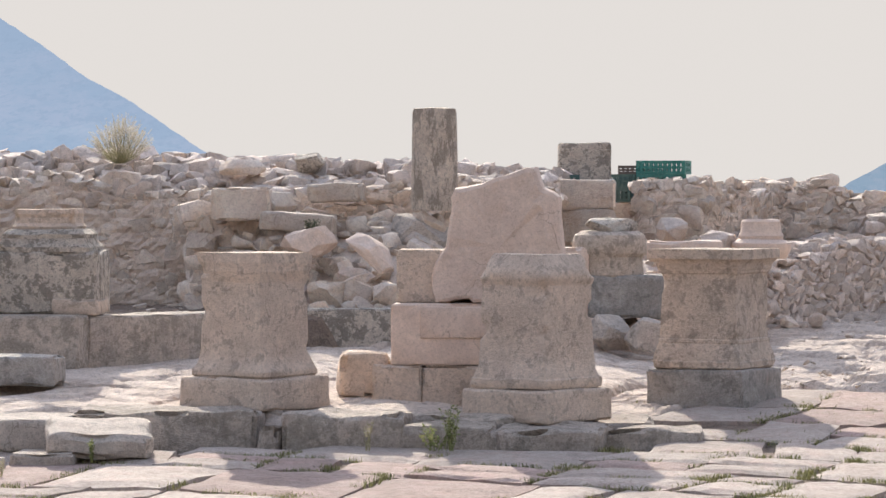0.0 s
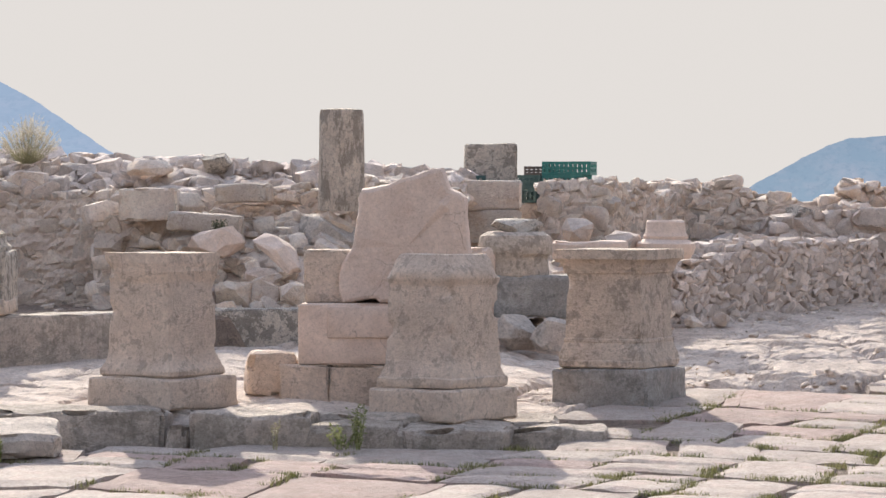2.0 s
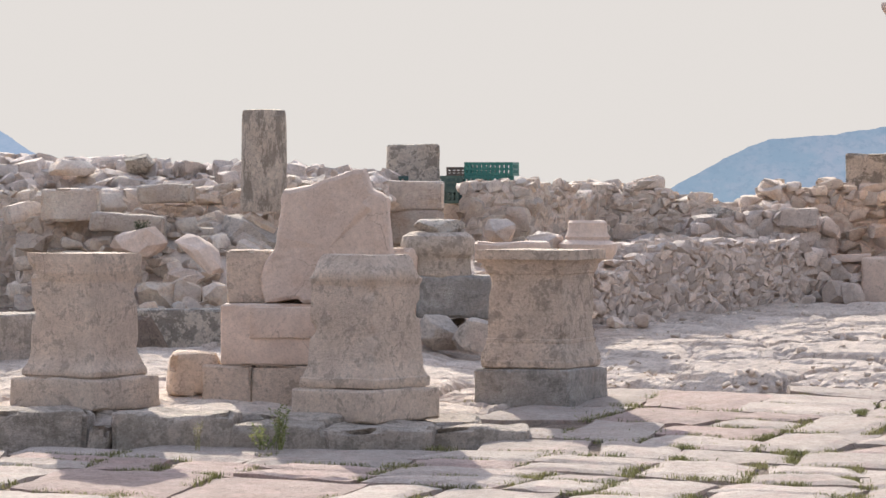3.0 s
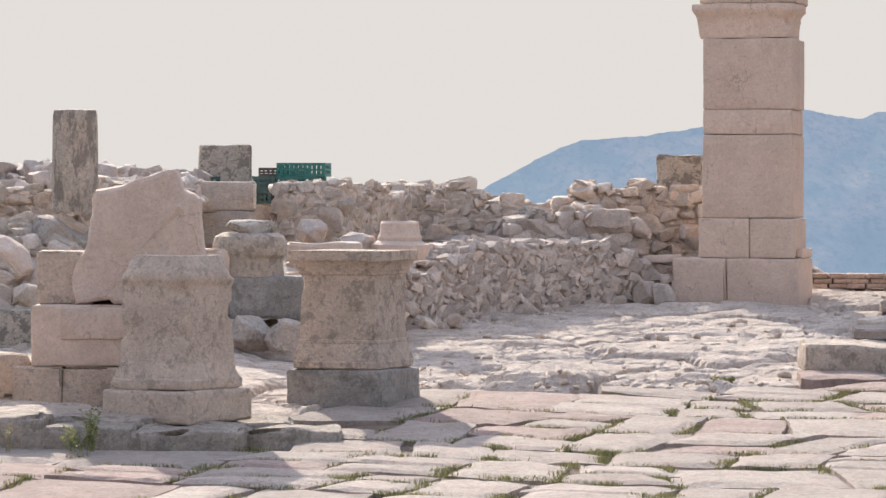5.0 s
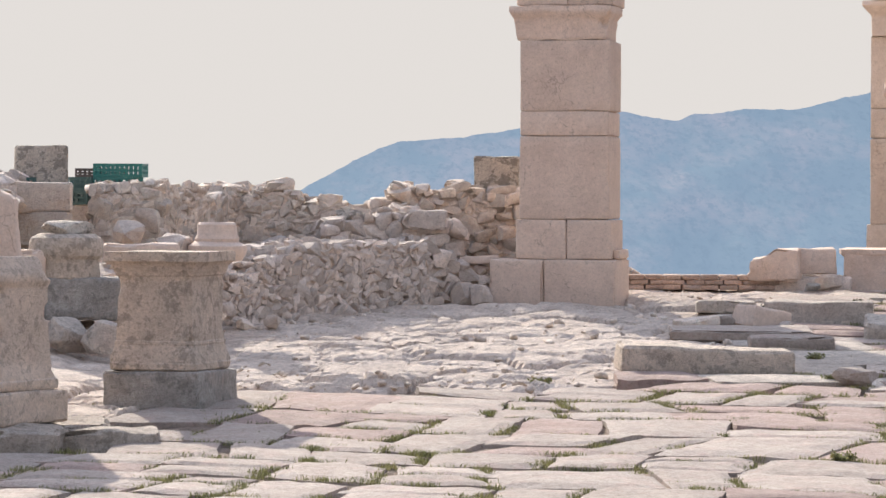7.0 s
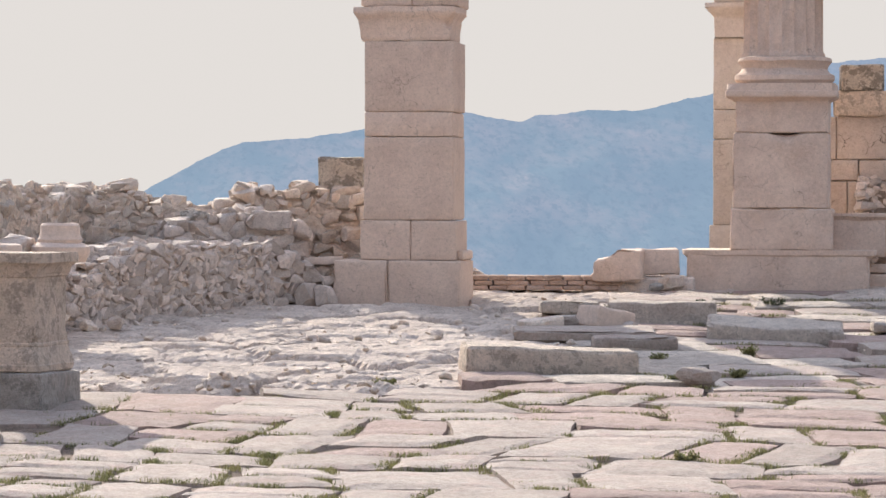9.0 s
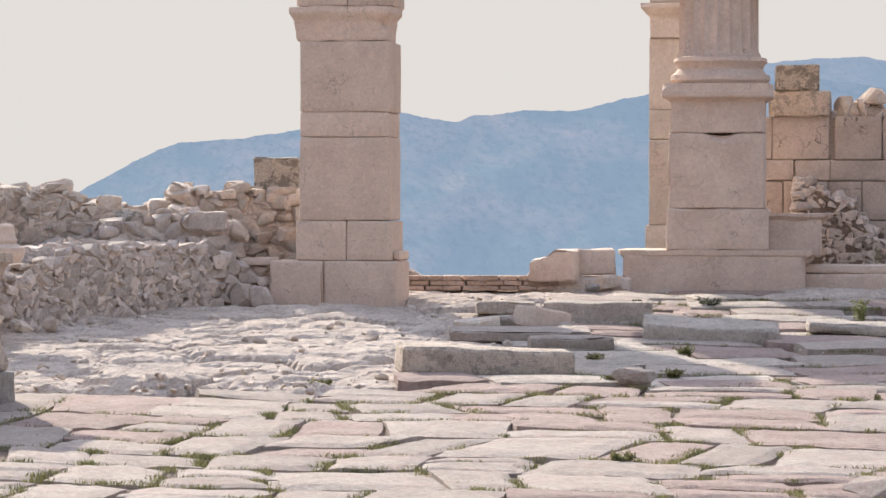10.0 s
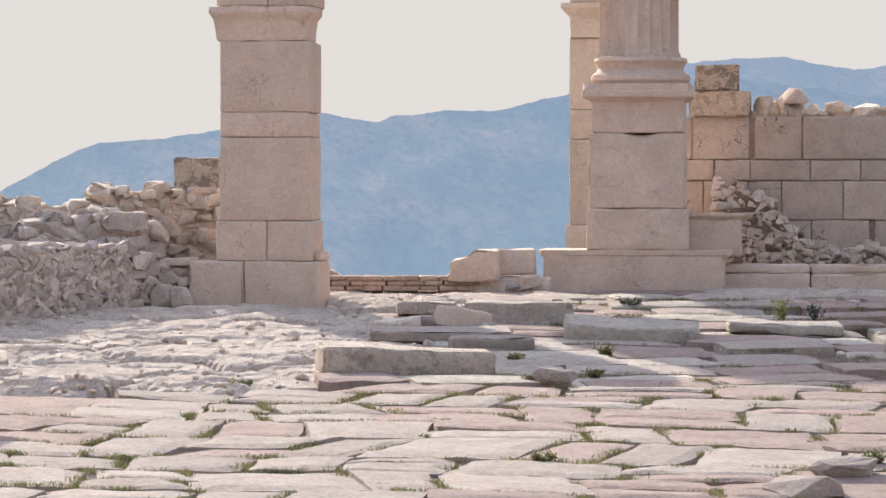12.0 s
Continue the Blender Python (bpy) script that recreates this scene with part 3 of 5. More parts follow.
bm = bmesh.new()
gx, gy = 0.042, 0.042
cols = int(22.0 / gx)
lines = int(19.5 / gy)
rock = [[bm.verts.new((-9.8 + gx * i, 27.0 + gy * j, rock_height(-9.8 + gx * i, 27.0 + gy * j))) for j in range(lines)] for i in range(cols)]
for i in range(cols - 1):
    for j in range(lines - 1):
        bm.faces.new((rock[i][j], rock[i + 1][j], rock[i + 1][j + 1], rock[i][j + 1]))
solo("bedrock", bm, BEDROCK, "bare pale limestone bedrock worn into ledges", "bedrock", smooth=False, kind="structure")


# ---- rubble walls ----
rubble_wall("wall_west", "long ruined wall of mortared pale rubble", (-10.6, 36.9), (-3.5, 36.9), 1.2, 0.55,
            lambda s: 1.98 + 0.10 * math.sin(s * 9) - 0.10 * s + 0.05 * math.sin(s * 31), RUBBLE, MORTAR, 3, size=(0.06, 0.36), course=(0.05, 0.24), proud=0.02, flush=-0.045, pack=0.60, roll=18.0)
rubble_heap("rubble_crest", "loose stones heaped along the crest of the wall", -10.6, -3.4, 37.0, 39.2,
            lambda x, y: 1.96 + 0.34 * ease(y, 37.0, 38.2) - 0.035 * (x + 10) + 0.10 * noise.noise(Vector((x * 1.1, y, 2))), RUBBLE_GREY, MORTAR, 5, 1000, (0.06, 0.34))
rubble_wall("wall_buttress", "stub of mortared wall with large corner stones", (-7.25, 36.25), (-6.62, 36.25), 0.8, 0.55,
            lambda s: 1.72 + 0.1 * s, RUBBLE, MORTAR, 8, size=(0.10, 0.36), course=(0.1, 0.24), flush=-0.045, proud=0.03, pack=0.6)
rubble_heap("rubble_slope", "slope of fallen wall stones and earth", -6.7, -4.6, 34.55, 36.9,
            lambda x, y: 0.68 + 0.92 * ease(y, 34.4, 36.8) + 0.10 * noise.noise(Vector((x * 2, y * 2, 8))), RUBBLE, MORTAR, 9, 230, (0.12, 0.36))
rubble_wall("wall_middle", "ruined wall of reddish rubble with a squared corner", (-2.98, 39.6), (-1.95, 39.6), 0.7, 0.7,
            lambda s: 1.42 + 0.56 * ease(s, 0.2, 0.4), RUBBLE, MORTAR, 12, flush=-0.04, proud=0.03, size=(0.07, 0.34), course=(0.06, 0.22), pack=0.6)
rubble_wall("wall_middle_return", "rubble wall running away from the open ground", (-1.95, 39.6), (-0.85, 43.6), 0.7, 0.7,
            lambda s: 1.98 - 0.12 * s + 0.06 * math.sin(s * 21), RUBBLE, MORTAR, 14, flush=-0.04, proud=0.03, size=(0.07, 0.30), course=(0.06, 0.2), pack=0.6)
rubble_wall("wall_east", "high ruined rubble wall", (-1.4, 42.6), (1.1, 42.9), 1.0, 0.8,
            lambda s: 1.86 + 0.12 * math.sin(s * 5 + 0.5) + 0.06 * math.sin(s * 23), RUBBLE, MORTAR, 17, flush=-0.035, proud=0.03, size=(0.06, 0.30), course=(0.06, 0.2), pack=0.6)
rubble_wall("wall_east_face", "neatly coursed dry wall below a dark block", (0.9, 43.2), (2.75, 43.2), 0.9, 0.8,
            lambda s: 2.02 - 0.10 * s + 0.05 * math.sin(s * 17), RUBBLE, MORTAR, 19, size=(0.09, 0.30), course=(0.09, 0.18), flush=-0.005)
rubble_wall("wall_east_spur", "broken spur of wall topped with grey stones", (0.05, 41.9), (1.72, 42.2), 0.8, 0.6,
            lambda s: 1.55 + 0.16 * math.sin(s * 3.1), RUBBLE_GREY, MORTAR, 23, size=(0.10, 0.36), course=(0.09, 0.2), flush=-0.005)
rubble_wall("wall_drystone", "low dry-stone wall of small broken stones", (-1.15, 38.05), (1.25, 41.25), 0.75, 0.3,
            lambda s: 0.98 + 0.33 * ease(s, 0.05, 0.4) + 0.03 * math.sin(s * 40), RUBBLE_GREY, MORTAR, 29, size=(0.06, 0.24), course=(0.05, 0.15), jag=0.05, flush=-0.01, proud=0.03, pack=0.60, roll=32.0)
rubble_wall("wall_drystone_end", "dark end of the low dry-stone wall", (1.25, 41.35), (2.0, 41.95), 0.8, 0.4,
            lambda s: 1.36 - 0.45 * s, RUBBLE_GREY, MORTAR, 31, size=(0.12, 0.3), course=(0.1, 0.2))
rubble_heap("rubble_hollow", "rough stones lying behind the low wall", -1.05, 0.3, 41.2, 42.4,
            lambda x, y: 1.2 + 0.1 * noise.noise(Vector((x * 1.6, y * 1.6, 4))), RUBBLE_GREY, MORTAR, 34, 60, (0.1, 0.4))
rubble_heap("rubble_shelf", "rough stones lying behind the low wall", -2.4, -1.05, 38.4, 42.4,
            lambda x, y: 0.95 + 0.35 * ease(y, 38.4, 41.5) + 0.1 * noise.noise(Vector((x * 1.6, y * 1.6, 4))), RUBBLE_GREY, MORTAR, 33, 230, (0.1, 0.4))
rubble_heap("rubble_foot", "stones and earth filling behind the low kerb", -4.6, -1.2, 34.9, 39.4,
            lambda x, y: 0.42 + 0.75 * ease(y, 35.2, 38.6) + 0.1 * noise.noise(Vector((x * 1.6, y * 1.6, 6))), RUBBLE, MORTAR, 35, 260, (0.1, 0.4))
rubble_heap("earth_fill", "stony brown earth behind the low kerb", -10.5, -4.4, 31.9, 37.0,
            lambda x, y: 0.66 - 0.5 * (1 - ease(y - 0.95 * (x + 6.9), 32.3, 32.6)), RUBBLE, EARTH, 37, 60, (0.05, 0.14))


# ---- square stone altars ----
def altar(at, turn, plinth, shaft, cap_from, material, plinth_material, seed, label, chip=0.025, rough=0.006):
    """shaft: (height, half width) pairs from the plinth to the top; the cornice begins at cap_from."""
    ob = thing("altar", label, "altar", at, turn, group="square altars on the ledge")
    lift_by = Matrix.Translation((0, 0, -at[2]))
    part("plinth", worn_block(2 * plinth[0], 2 * plinth[0], plinth[1] - at[2], 0.022, 0.014, 0.025, 0.05, seed), plinth_material, ob, smooth=True)
    foot_to = next(k for k, (z, r) in enumerate(shaft) if z > 0.5)
    cap_at = next(k for k, (z, r) in enumerate(shaft) if z >= cap_from)
    part("base_moulding", moulded(shaft[:foot_to + 1], seed=seed, chip=chip, amp=rough), material, ob, smooth=True, m=lift_by)
    part("die", moulded(shaft[foot_to:cap_at + 1], seed=seed, chip=chip, amp=rough), material, ob, smooth=True, m=lift_by)
    part("cornice", moulded(shaft[cap_at:], seed=seed, chip=chip, amp=rough), material, ob, smooth=True, m=lift_by)
    return ob


altar((-5.12, 28.35, 0.085), -29, (0.451, 0.352),
      [(0.356, 0.366), (0.375, 0.383), (0.41, 0.386), (0.435, 0.374), (0.47, 0.352), (0.53, 0.335), (0.60, 0.326), (0.85, 0.322), (1.14, 0.321), (1.17, 0.325), (1.18, 0.331), (1.22, 0.332), (1.23, 0.338), (1.28, 0.339), (1.30, 0.347), (1.393, 0.349)],
      1.14, ALTAR, ALTAR, 4, "weathered square limestone altar with a worn corner, on a cracked plinth", 0.022, 0.008)
altar((-2.73, 28.25, 0.005), -32, (0.448, 0.284),
      [(0.286, 0.392), (0.31, 0.403), (0.36, 0.402), (0.372, 0.388), (0.40, 0.382), (0.44, 0.368), (0.51, 0.350), (0.60, 0.339), (0.85, 0.333), (1.13, 0.328), (1.165, 0.340), (1.19, 0.350), (1.235, 0.346), (1.29, 0.318), (1.335, 0.288), (1.385, 0.262)],
      1.13, ALTAR, ALTAR, 11, "weathered square limestone altar with a broken-off cornice", 0.03, 0.014)
altar((-1.37, 30.8, -0.06), -20.5, (0.466, 0.322),
      [(0.326, 0.424), (0.34, 0.438), (0.39, 0.438), (0.40, 0.427), (0.45, 0.418), (0.51, 0.400), (0.555, 0.386), (0.562, 0.391), (0.585, 0.389), (0.592, 0.378), (0.85, 0.371), (1.12, 0.365), (1.17, 0.370), (1.18, 0.386), (1.205, 0.388), (1.21, 0.396), (1.26, 0.408), (1.29, 0.436), (1.305, 0.458), (1.39, 0.460)],
      1.12, ALTAR_DARK, PLINTH_DARK, 17, "grey-stained square altar with a crisp moulded cornice, on a dark plinth", 0.02, 0.005)

# ---- great pier of squared blocks ----
pier = thing("pier", "tall pier of squared warm limestone blocks with a moulded cap", "pier", (0, 0, 0))


def block(parent, name, x0, x1, y0, y1, z0, z1, material, seed, r=0.015, amp=0.006, chip=0.012, step=0.12, label="", dents=()):
    bm = worn_block(x1 - x0, y1 - y0, z1 - z0, r, amp, chip, step, seed, dents=dents)
    return part(name, bm, material, parent, label, smooth=True, m=Matrix.Translation(((x0 + x1) / 2, (y0 + y1) / 2, z0)))


pier.matrix_basis = pose(3.09, 42.15, 0, 0, 0, -13)
block(pier, "plinth_block", -0.92, -0.245, -0.62, 0.55, 0.52, 1.12, PILLAR, 2, chip=0.03, amp=0.014, r=0.03, step=0.07)
block(pier, "plinth_block", -0.24, 0.65, -0.62, 0.62, 0.50, 1.12, PILLAR, 3, chip=0.03, amp=0.014, r=0.02, step=0.07)
block(pier, "base_block", -0.60, 0.025, -0.525, 0.5, 1.124, 1.61, PILLAR, 5, step=0.08)
block(pier, "base_block", 0.032, 0.585, -0.525, 0.52, 1.124, 1.61, PILLAR, 6, step=0.08)
block(pier, "base_moulding", 0.585, 0.665, -0.36, 0.5, 1.124, 1.24, PILLAR, 16, r=0.03, chip=0.05, step=0.05, label="broken stump of a foot moulding")
block(pier, "shaft_block", -0.56, 0.555, -0.5, 0.5, 1.615, 2.64, PILLAR, 8)
block(pier, "shaft_block", -0.555, 0.545, -0.495, 0.5, 2.645, 2.945, PILLAR, 9)
block(pier, "shaft_block", -0.555, 0.56, -0.5, 0.5, 2.95, 3.82, PILLAR, 10)
part("capital", moulded([(0, 0.545), (0.03, 0.56), (0.13, 0.565), (0.2, 0.575), (0.26, 0.59), (0.31, 0.625), (0.35, 0.645), (0.42, 0.64)], 0.9, seed=21, chip=0.05, amp=0.014, step=0.025), PILLAR, pier, "moulded cap with a chipped rim", smooth=True, m=Matrix.Translation((-0.055, 0, 3.825)))
block(pier, "upper_block", -0.60, 0.03, -0.52, 0.5, 4.25, 5.1, PILLAR, 13)
block(pier, "upper_block", 0.036, 0.60, -0.52, 0.5, 4.25, 5.1, PILLAR, 14)

# ---- pedestal with the foot of a fluted column ----
ped = thing("column_pedestal", "tall limestone pedestal carrying a fluted column on a broad base slab", "pedestal", (8.2, 44.75, 0), -13)
ped_slab = block(ped, "base_slab", -1.22, 1.16, -0.72, 0.9, 0.58, 1.205, SMOOTH, 31, r=0.03, amp=0.01, chip=0.04, step=0.09)
part("slab_lip", moulded([(0, 1.17), (0.05, 1.22), (0.09, 1.27), (0.15, 1.275)], 0.66, n=18, seed=32, chip=0.05), SMOOTH, ped_slab, smooth=True, m=Matrix.Translation((0.01, 0.01, 0.485)))
block(ped, "foot", -0.66, 0.68, -0.62, 0.62, 1.21, 1.76, SMOOTH, 33, r=0.02, amp=0.01, chip=0.03, step=0.08)
block(ped, "die", -0.63, 0.62, -0.58, 0.58, 1.765, 2.76, SMOOTH, 34, r=0.015, amp=0.008, chip=0.02, step=0.06, dents=(((0.06, -0.58, 1.0), (0.22, 0.3, 0.11), (0, 0.07, -0.035)),))
block(ped, "neck", -0.60, 0.62, -0.58, 0.58, 2.765, 3.22, SMOOTH, 35, r=0.015, amp=0.008, chip=0.02)
part("cornice", moulded([(0, 0.62), (0.025, 0.65), (0.04, 0.69), (0.055, 0.725), (0.075, 0.735), (0.13, 0.735), (0.14, 0.72), (0.24, 0.715)], 0.95, n=14, seed=36, chip=0.03, step=0.02), SMOOTH, ped, smooth=True, m=Matrix.Translation((0.0, 0, 3.175)))
part("torus", turned([(0, 0.62), (0.05, 0.665), (0.11, 0.66), (0.15, 0.60), (0.20, 0.565), (0.26, 0.58), (0.30, 0.62), (0.345, 0.61), (0.36, 0.56)], 36, 0.02, 37), SMOOTH, ped, smooth=True, m=Matrix.Translation((0.02, 0, 3.415)))
part("column_shaft", turned([(0, 0.56), (0.05, 0.555), (0.08, 0.53), (0.6, 0.525), (0.96, 0.52)], 200, 0.012, 38, 20, 0.055), SMOOTH, ped, "fluted column shaft with worn ridges", smooth=True, m=Matrix.Translation((0.0, 0, 3.77)))
block(ped, "architrave", -4.8, 2.6, -0.45, 0.45, 4.725, 6.9, SMOOTH, 39, step=0.4)
ped_side = thing("fallen_cornice", "broken moulded block beside the pedestal", "stone block", (9.32, 44.85, 1.12), -13)
block(ped_side, "body", -0.42, 0.30, -0.4, 0.4, 0.0, 0.50, SMOOTH, 41, r=0.02, amp=0.012, chip=0.05, step=0.06)
part("moulding", moulded([(0, 0.42), (0.05, 0.44), (0.10, 0.50), (0.14, 0.50)], 0.9, seed=42, chip=0.06), SMOOTH, ped_side, smooth=True, m=Matrix.Translation((-0.08, 0, 0.44)))

rear = thing("rear_pier", "pale squared pier standing behind the column pedestal", "pier", (8.74, 49.3, 0), -13)
for k, (z0, z1, w) in enumerate(((-1.2, 1.505, 0.75), (1.51, 2.755, 0.70), (2.76, 3.185, 0.70), (3.19, 4.235, 0.70))):
    block(rear, "shaft_block", -w, w, -0.5, 0.5, z0, z1, PALE, 51 + k)
part("capital", moulded([(0, 0.69), (0.28, 0.70), (0.32, 0.725), (0.40, 0.80), (0.44, 0.83), (0.50, 0.83)], 0.8, seed=56, chip=0.05), PALE, rear, smooth=True, m=Matrix.Translation((0, 0, 4.24)))
block(rear, "upper_block", -0.70, 0.70, -0.5, 0.5, 4.75, 5.6, PALE, 58)


# ---- ruined monument behind the altars ----
mon = thing("monument_base", "broken monument of a stepped base under a jagged slab", "monument", (0, 0, 0))
block(mon, "plinth_block", -4.22, -3.79, 29.0, 29.9, 0.03, 0.415, ALTAR, 61, r=0.02, amp=0.012, chip=0.04, step=0.07)
block(mon, "plinth_block", -3.785, -2.95, 29.0, 29.9, 0.03, 0.41, ALTAR, 62, r=0.02, amp=0.012, chip=0.05, step=0.07)
mon_die = block(mon, "die", -4.07, -2.9, 29.08, 29.8, 0.414, 0.94, SMOOTH, 63, r=0.015, amp=0.008, chip=0.02, step=0.08)
bm = worn_block(0.86, 0.03, 0.27, 0.01, 0.003, 0.01, 0.08, 64)
part("panel", bm, SMOOTH, mon_die, smooth=True, m=Matrix.Translation((0.105, -0.367, 0.231)))
block(mon, "jamb", -4.05, -3.55, 29.3, 29.75, 0.944, 1.40, ALTAR, 65, r=0.02, amp=0.014, chip=0.05, step=0.06)


def jagged_slab(outline, thick, seed, ridge=99.0, fall=1.0):
    """A thick broken slab: an upright outline (across, height), with rough broken edges."""
    bm = bmesh.new()
    pts = []
    for (xa, za), (xb, zb) in zip(outline, outline[1:] + outline[:1]):
        cuts = max(1, round(math.hypot(xb - xa, zb - za) / 0.05))
        pts += [(xa + (xb - xa) * c / cuts, za + (zb - za) * c / cuts) for c in range(cuts)]
    cx, cz = sum(p[0] for p in pts) / len(pts), sum(p[1] for p in pts) / len(pts)
    loops = []
    for depth, inset in ((0, 0.75), (0.0, 0.93), (0.012, 0.985), (0.05, 1.0), (thick * 0.5, 1.01), (thick - 0.04, 0.99), (thick, 0.95)):
        loop = []
        for xp, zp in pts:
            p = Vector((cx + (xp - cx) * inset, depth, cz + (zp - cz) * inset))
            p.y += max(0.0, p.x - ridge) * fall
            loop.append(bm.verts.new(p + wobble(p, 0.018 if inset > 0.9 else 0.006, 5.0, seed) + wobble(p, 0.008, 15.0, seed)))
        loops.append(loop)
    for a, b in zip(loops, loops[1:]):
        for i in range(len(a)):
            j = (i + 1) % len(a)
            bm.faces.new((a[j], a[i], b[i], b[j]))
    hub0 = bm.verts.new((cx, -0.004, cz))
    hub1 = bm.verts.new((cx, thick, cz))
    for i in range(len(pts)):
        j = (i + 1) % len(pts)
        bm.faces.new((loops[0][i], loops[0][j], hub0))
        bm.faces.new((loops[-1][j], loops[-1][i], hub1))
    bmesh.ops.recalc_face_normals(bm, faces=bm.faces[:])
    return bm


slab = jagged_slab([(-3.70, 0.945), (-3.42, 0.985), (-3.38, 0.942), (-2.60, 0.942), (-2.615, 1.39), (-2.655, 1.86), (-2.70, 1.90), (-2.77, 1.93), (-2.805, 2.02), (-2.835, 2.115), (-2.90, 2.112), (-3.067, 2.06), (-3.21, 2.01), (-3.31, 1.965), (-3.43, 1.945), (-3.535, 1.93), (-3.565, 1.86), (-3.58, 1.66), (-3.61, 1.42), (-3.70, 1.29), (-3.735, 1.17), (-3.735, 1.05)], 0.36, 5, -2.82, 0.9)
part("broken_slab", slab, SMOOTH, mon, "jagged upright slab with a slanting broken top", smooth=False, m=Matrix.Translation((0, 29.22, 0)))
# hidden block added behind the slab to keep sun out of the notch
block(mon, "backing_block", -3.62, -2.66, 29.52, 29.86, 0.944, 1.22, ALTAR, 66, r=0.02, amp=0.012, chip=0.03, step=0.07)
solo("fallen_stone", worn_block(0.42, 0.42, 0.42, 0.06, 0.04, 0.08, 0.05, 71), ALTAR, "rounded pale stone leaning by the monument base", "stone", pose(-4.36, 29.3, 0.10, 0, 8, 12), smooth=True)

# ---- moulded base fragment on the low kerb ----
lped = thing("pedestal_fragment", "dark-stained broken pedestal with stepped mouldings on a kerb block", "pedestal", (-7.86, 32.0, 0.735), 4)
lped_body = block(lped, "body", -0.75, 0.60, -0.45, 0.45, 0.0, 0.60, LICHEN, 81, r=0.03, amp=0.02, chip=0.06, step=0.07)
part("moulding", moulded([(0, 0.45), (0.05, 0.455), (0.085, 0.42), (0.13, 0.40), (0.17, 0.41), (0.215, 0.36)], 0.95, seed=82, chip=0.06, amp=0.014), LICHEN, lped, smooth=True, m=Matrix.Translation((0.09, 0, 0.594)))
part("top_block", moulded([(0, 0.30), (0.03, 0.315), (0.06, 0.29), (0.12, 0.285), (0.15, 0.30), (0.195, 0.295)], 1.0, seed=83, chip=0.05, amp=0.01), ALTAR, lped, smooth=True, m=Matrix.Translation((0.08, 0, 0.806)))
block(lped_body, "foot_patch", 0.255, 0.695, -0.47, 0.2, -0.002, 0.16, ALTAR, 84, r=0.03, amp=0.012, chip=0.04, step=0.05)


def kerb(p0, p1, thick, z0, z1, material, seed, label="weathered limestone kerb block"):
    a, b = Vector(p0), Vector(p1)
    d = b - a
    m = pose((a.x + b.x) / 2, (a.y + b.y) / 2, z0, 0, 0, math.degrees(math.atan2(d.y, d.x))) @ Matrix.Translation((0, thick / 2, 0))
    return solo("kerb_block", worn_block(d.length, thick, z1 - z0, 0.02, 0.012, 0.03, 0.08, seed), material, label, "stone block", m, smooth=True, group="low kerb before the wall")


kerb((-8.6, 31.25), (-7.31, 31.2), 0.9, 0.16, 0.745, STEP, 91)
kerb((-7.29, 31.55), (-5.95, 33.15), 0.5, 0.2, 0.725, STEP, 92, "long stained kerb block streaked with dark damp")
kerb((-5.93, 33.9), (-4.2, 34.05), 0.45, 0.26, 0.72, LICHEN, 94, "dark lichened kerb block")
kerb((-4.19, 34.05), (-3.0, 34.15), 0.45, 0.26, 0.71, LICHEN, 95, "dark lichened kerb block")

# ---- single stones ----
def stone(w, d, h, at, turn, material, seed, label, dressed=False, tilt=0.0, roll=0.0, name="stone_block", group=""):
    bm = worn_block(w, d, h, min(0.028, h * 0.16), 0.022, 0.05, 0.055, seed) if dressed else boulder(w, d, h, seed)
    return solo(name, bm, material, label, "stone", pose(*at, tilt, roll, turn), smooth=dressed, group=group)


# the dark grey puts the shade over this first slab into its colour
stone(0.75, 0.6, 0.26, (-7.45, 29.5, 0.20), 5, PLINTH_DARK, 101, "grey slab of stone lying on bedrock, its colour darkened for shade", True)
solo("stone_block", worn_block(0.84, 0.72, 0.19, 0.05, 0.03, 0.04, 0.05, 102), LEDGE, "thick flat stone slab lying askew by the step", "stone", pose(-6.03, 26.45, -0.13, 8, 2, 14), smooth=True)
stone(0.75, 0.8, 0.26, (-6.8, 27.0, -0.17), -4, LEDGE, 103, "rough pale stone of the low step", True)
stone(0.50, 0.5, 0.12, (-6.38, 26.15, -0.25), 4, LEDGE, 104, "low flat stone sunk in the ground", True)
stone(0.55, 0.4, 0.12, (-6.9, 25.6, -0.26), -4, LEDGE, 105, "low flat stone sunk in the ground", True)
stone(0.62, 0.5, 0.34, (-6.62, 36.0, 1.60), 0, RUBBLE, 106, "smooth squared block set on the broken wall", True)
stone(0.48, 0.5, 0.32, (-6.29, 36.1, 1.60), 6, RUBBLE, 107, "rounded pale block in the broken wall")
stone(0.58, 0.5, 0.20, (-5.66, 36.3, 1.79), 0, RUBBLE, 108, "long flat block capping the broken wall", True)
stone(0.62, 0.5, 0.34, (-5.73, 35.1, 1.20), 14, SMOOTH, 109, "large pale fallen boulder on the rubble slope", False, -4, -12)
stone(0.62, 0.42, 0.26, (-5.15, 34.95, 1.20), -10, SMOOTH, 110, "long pale fallen stone lying down the slope", False, 0, 38)
stone(0.78, 0.4, 0.20, (-5.95, 35.5, 1.48), 4, RUBBLE, 111, "flat slab sticking out of the rubble", True, 0, 4)
stone(0.52, 0.45, 0.30, (-5.50, 34.85, 0.70), -6, RUBBLE, 112, "pale boulder at the foot of the rubble slope")
stone(0.30, 0.4, 0.30, (-4.92, 34.8, 0.69), 10, RUBBLE, 113, "brown boulder at the foot of the rubble slope")
stone(0.42, 0.4, 0.24, (-5.30, 35.2, 0.90), 20, RUBBLE_GREY, 114, "grey stone on the rubble slope")
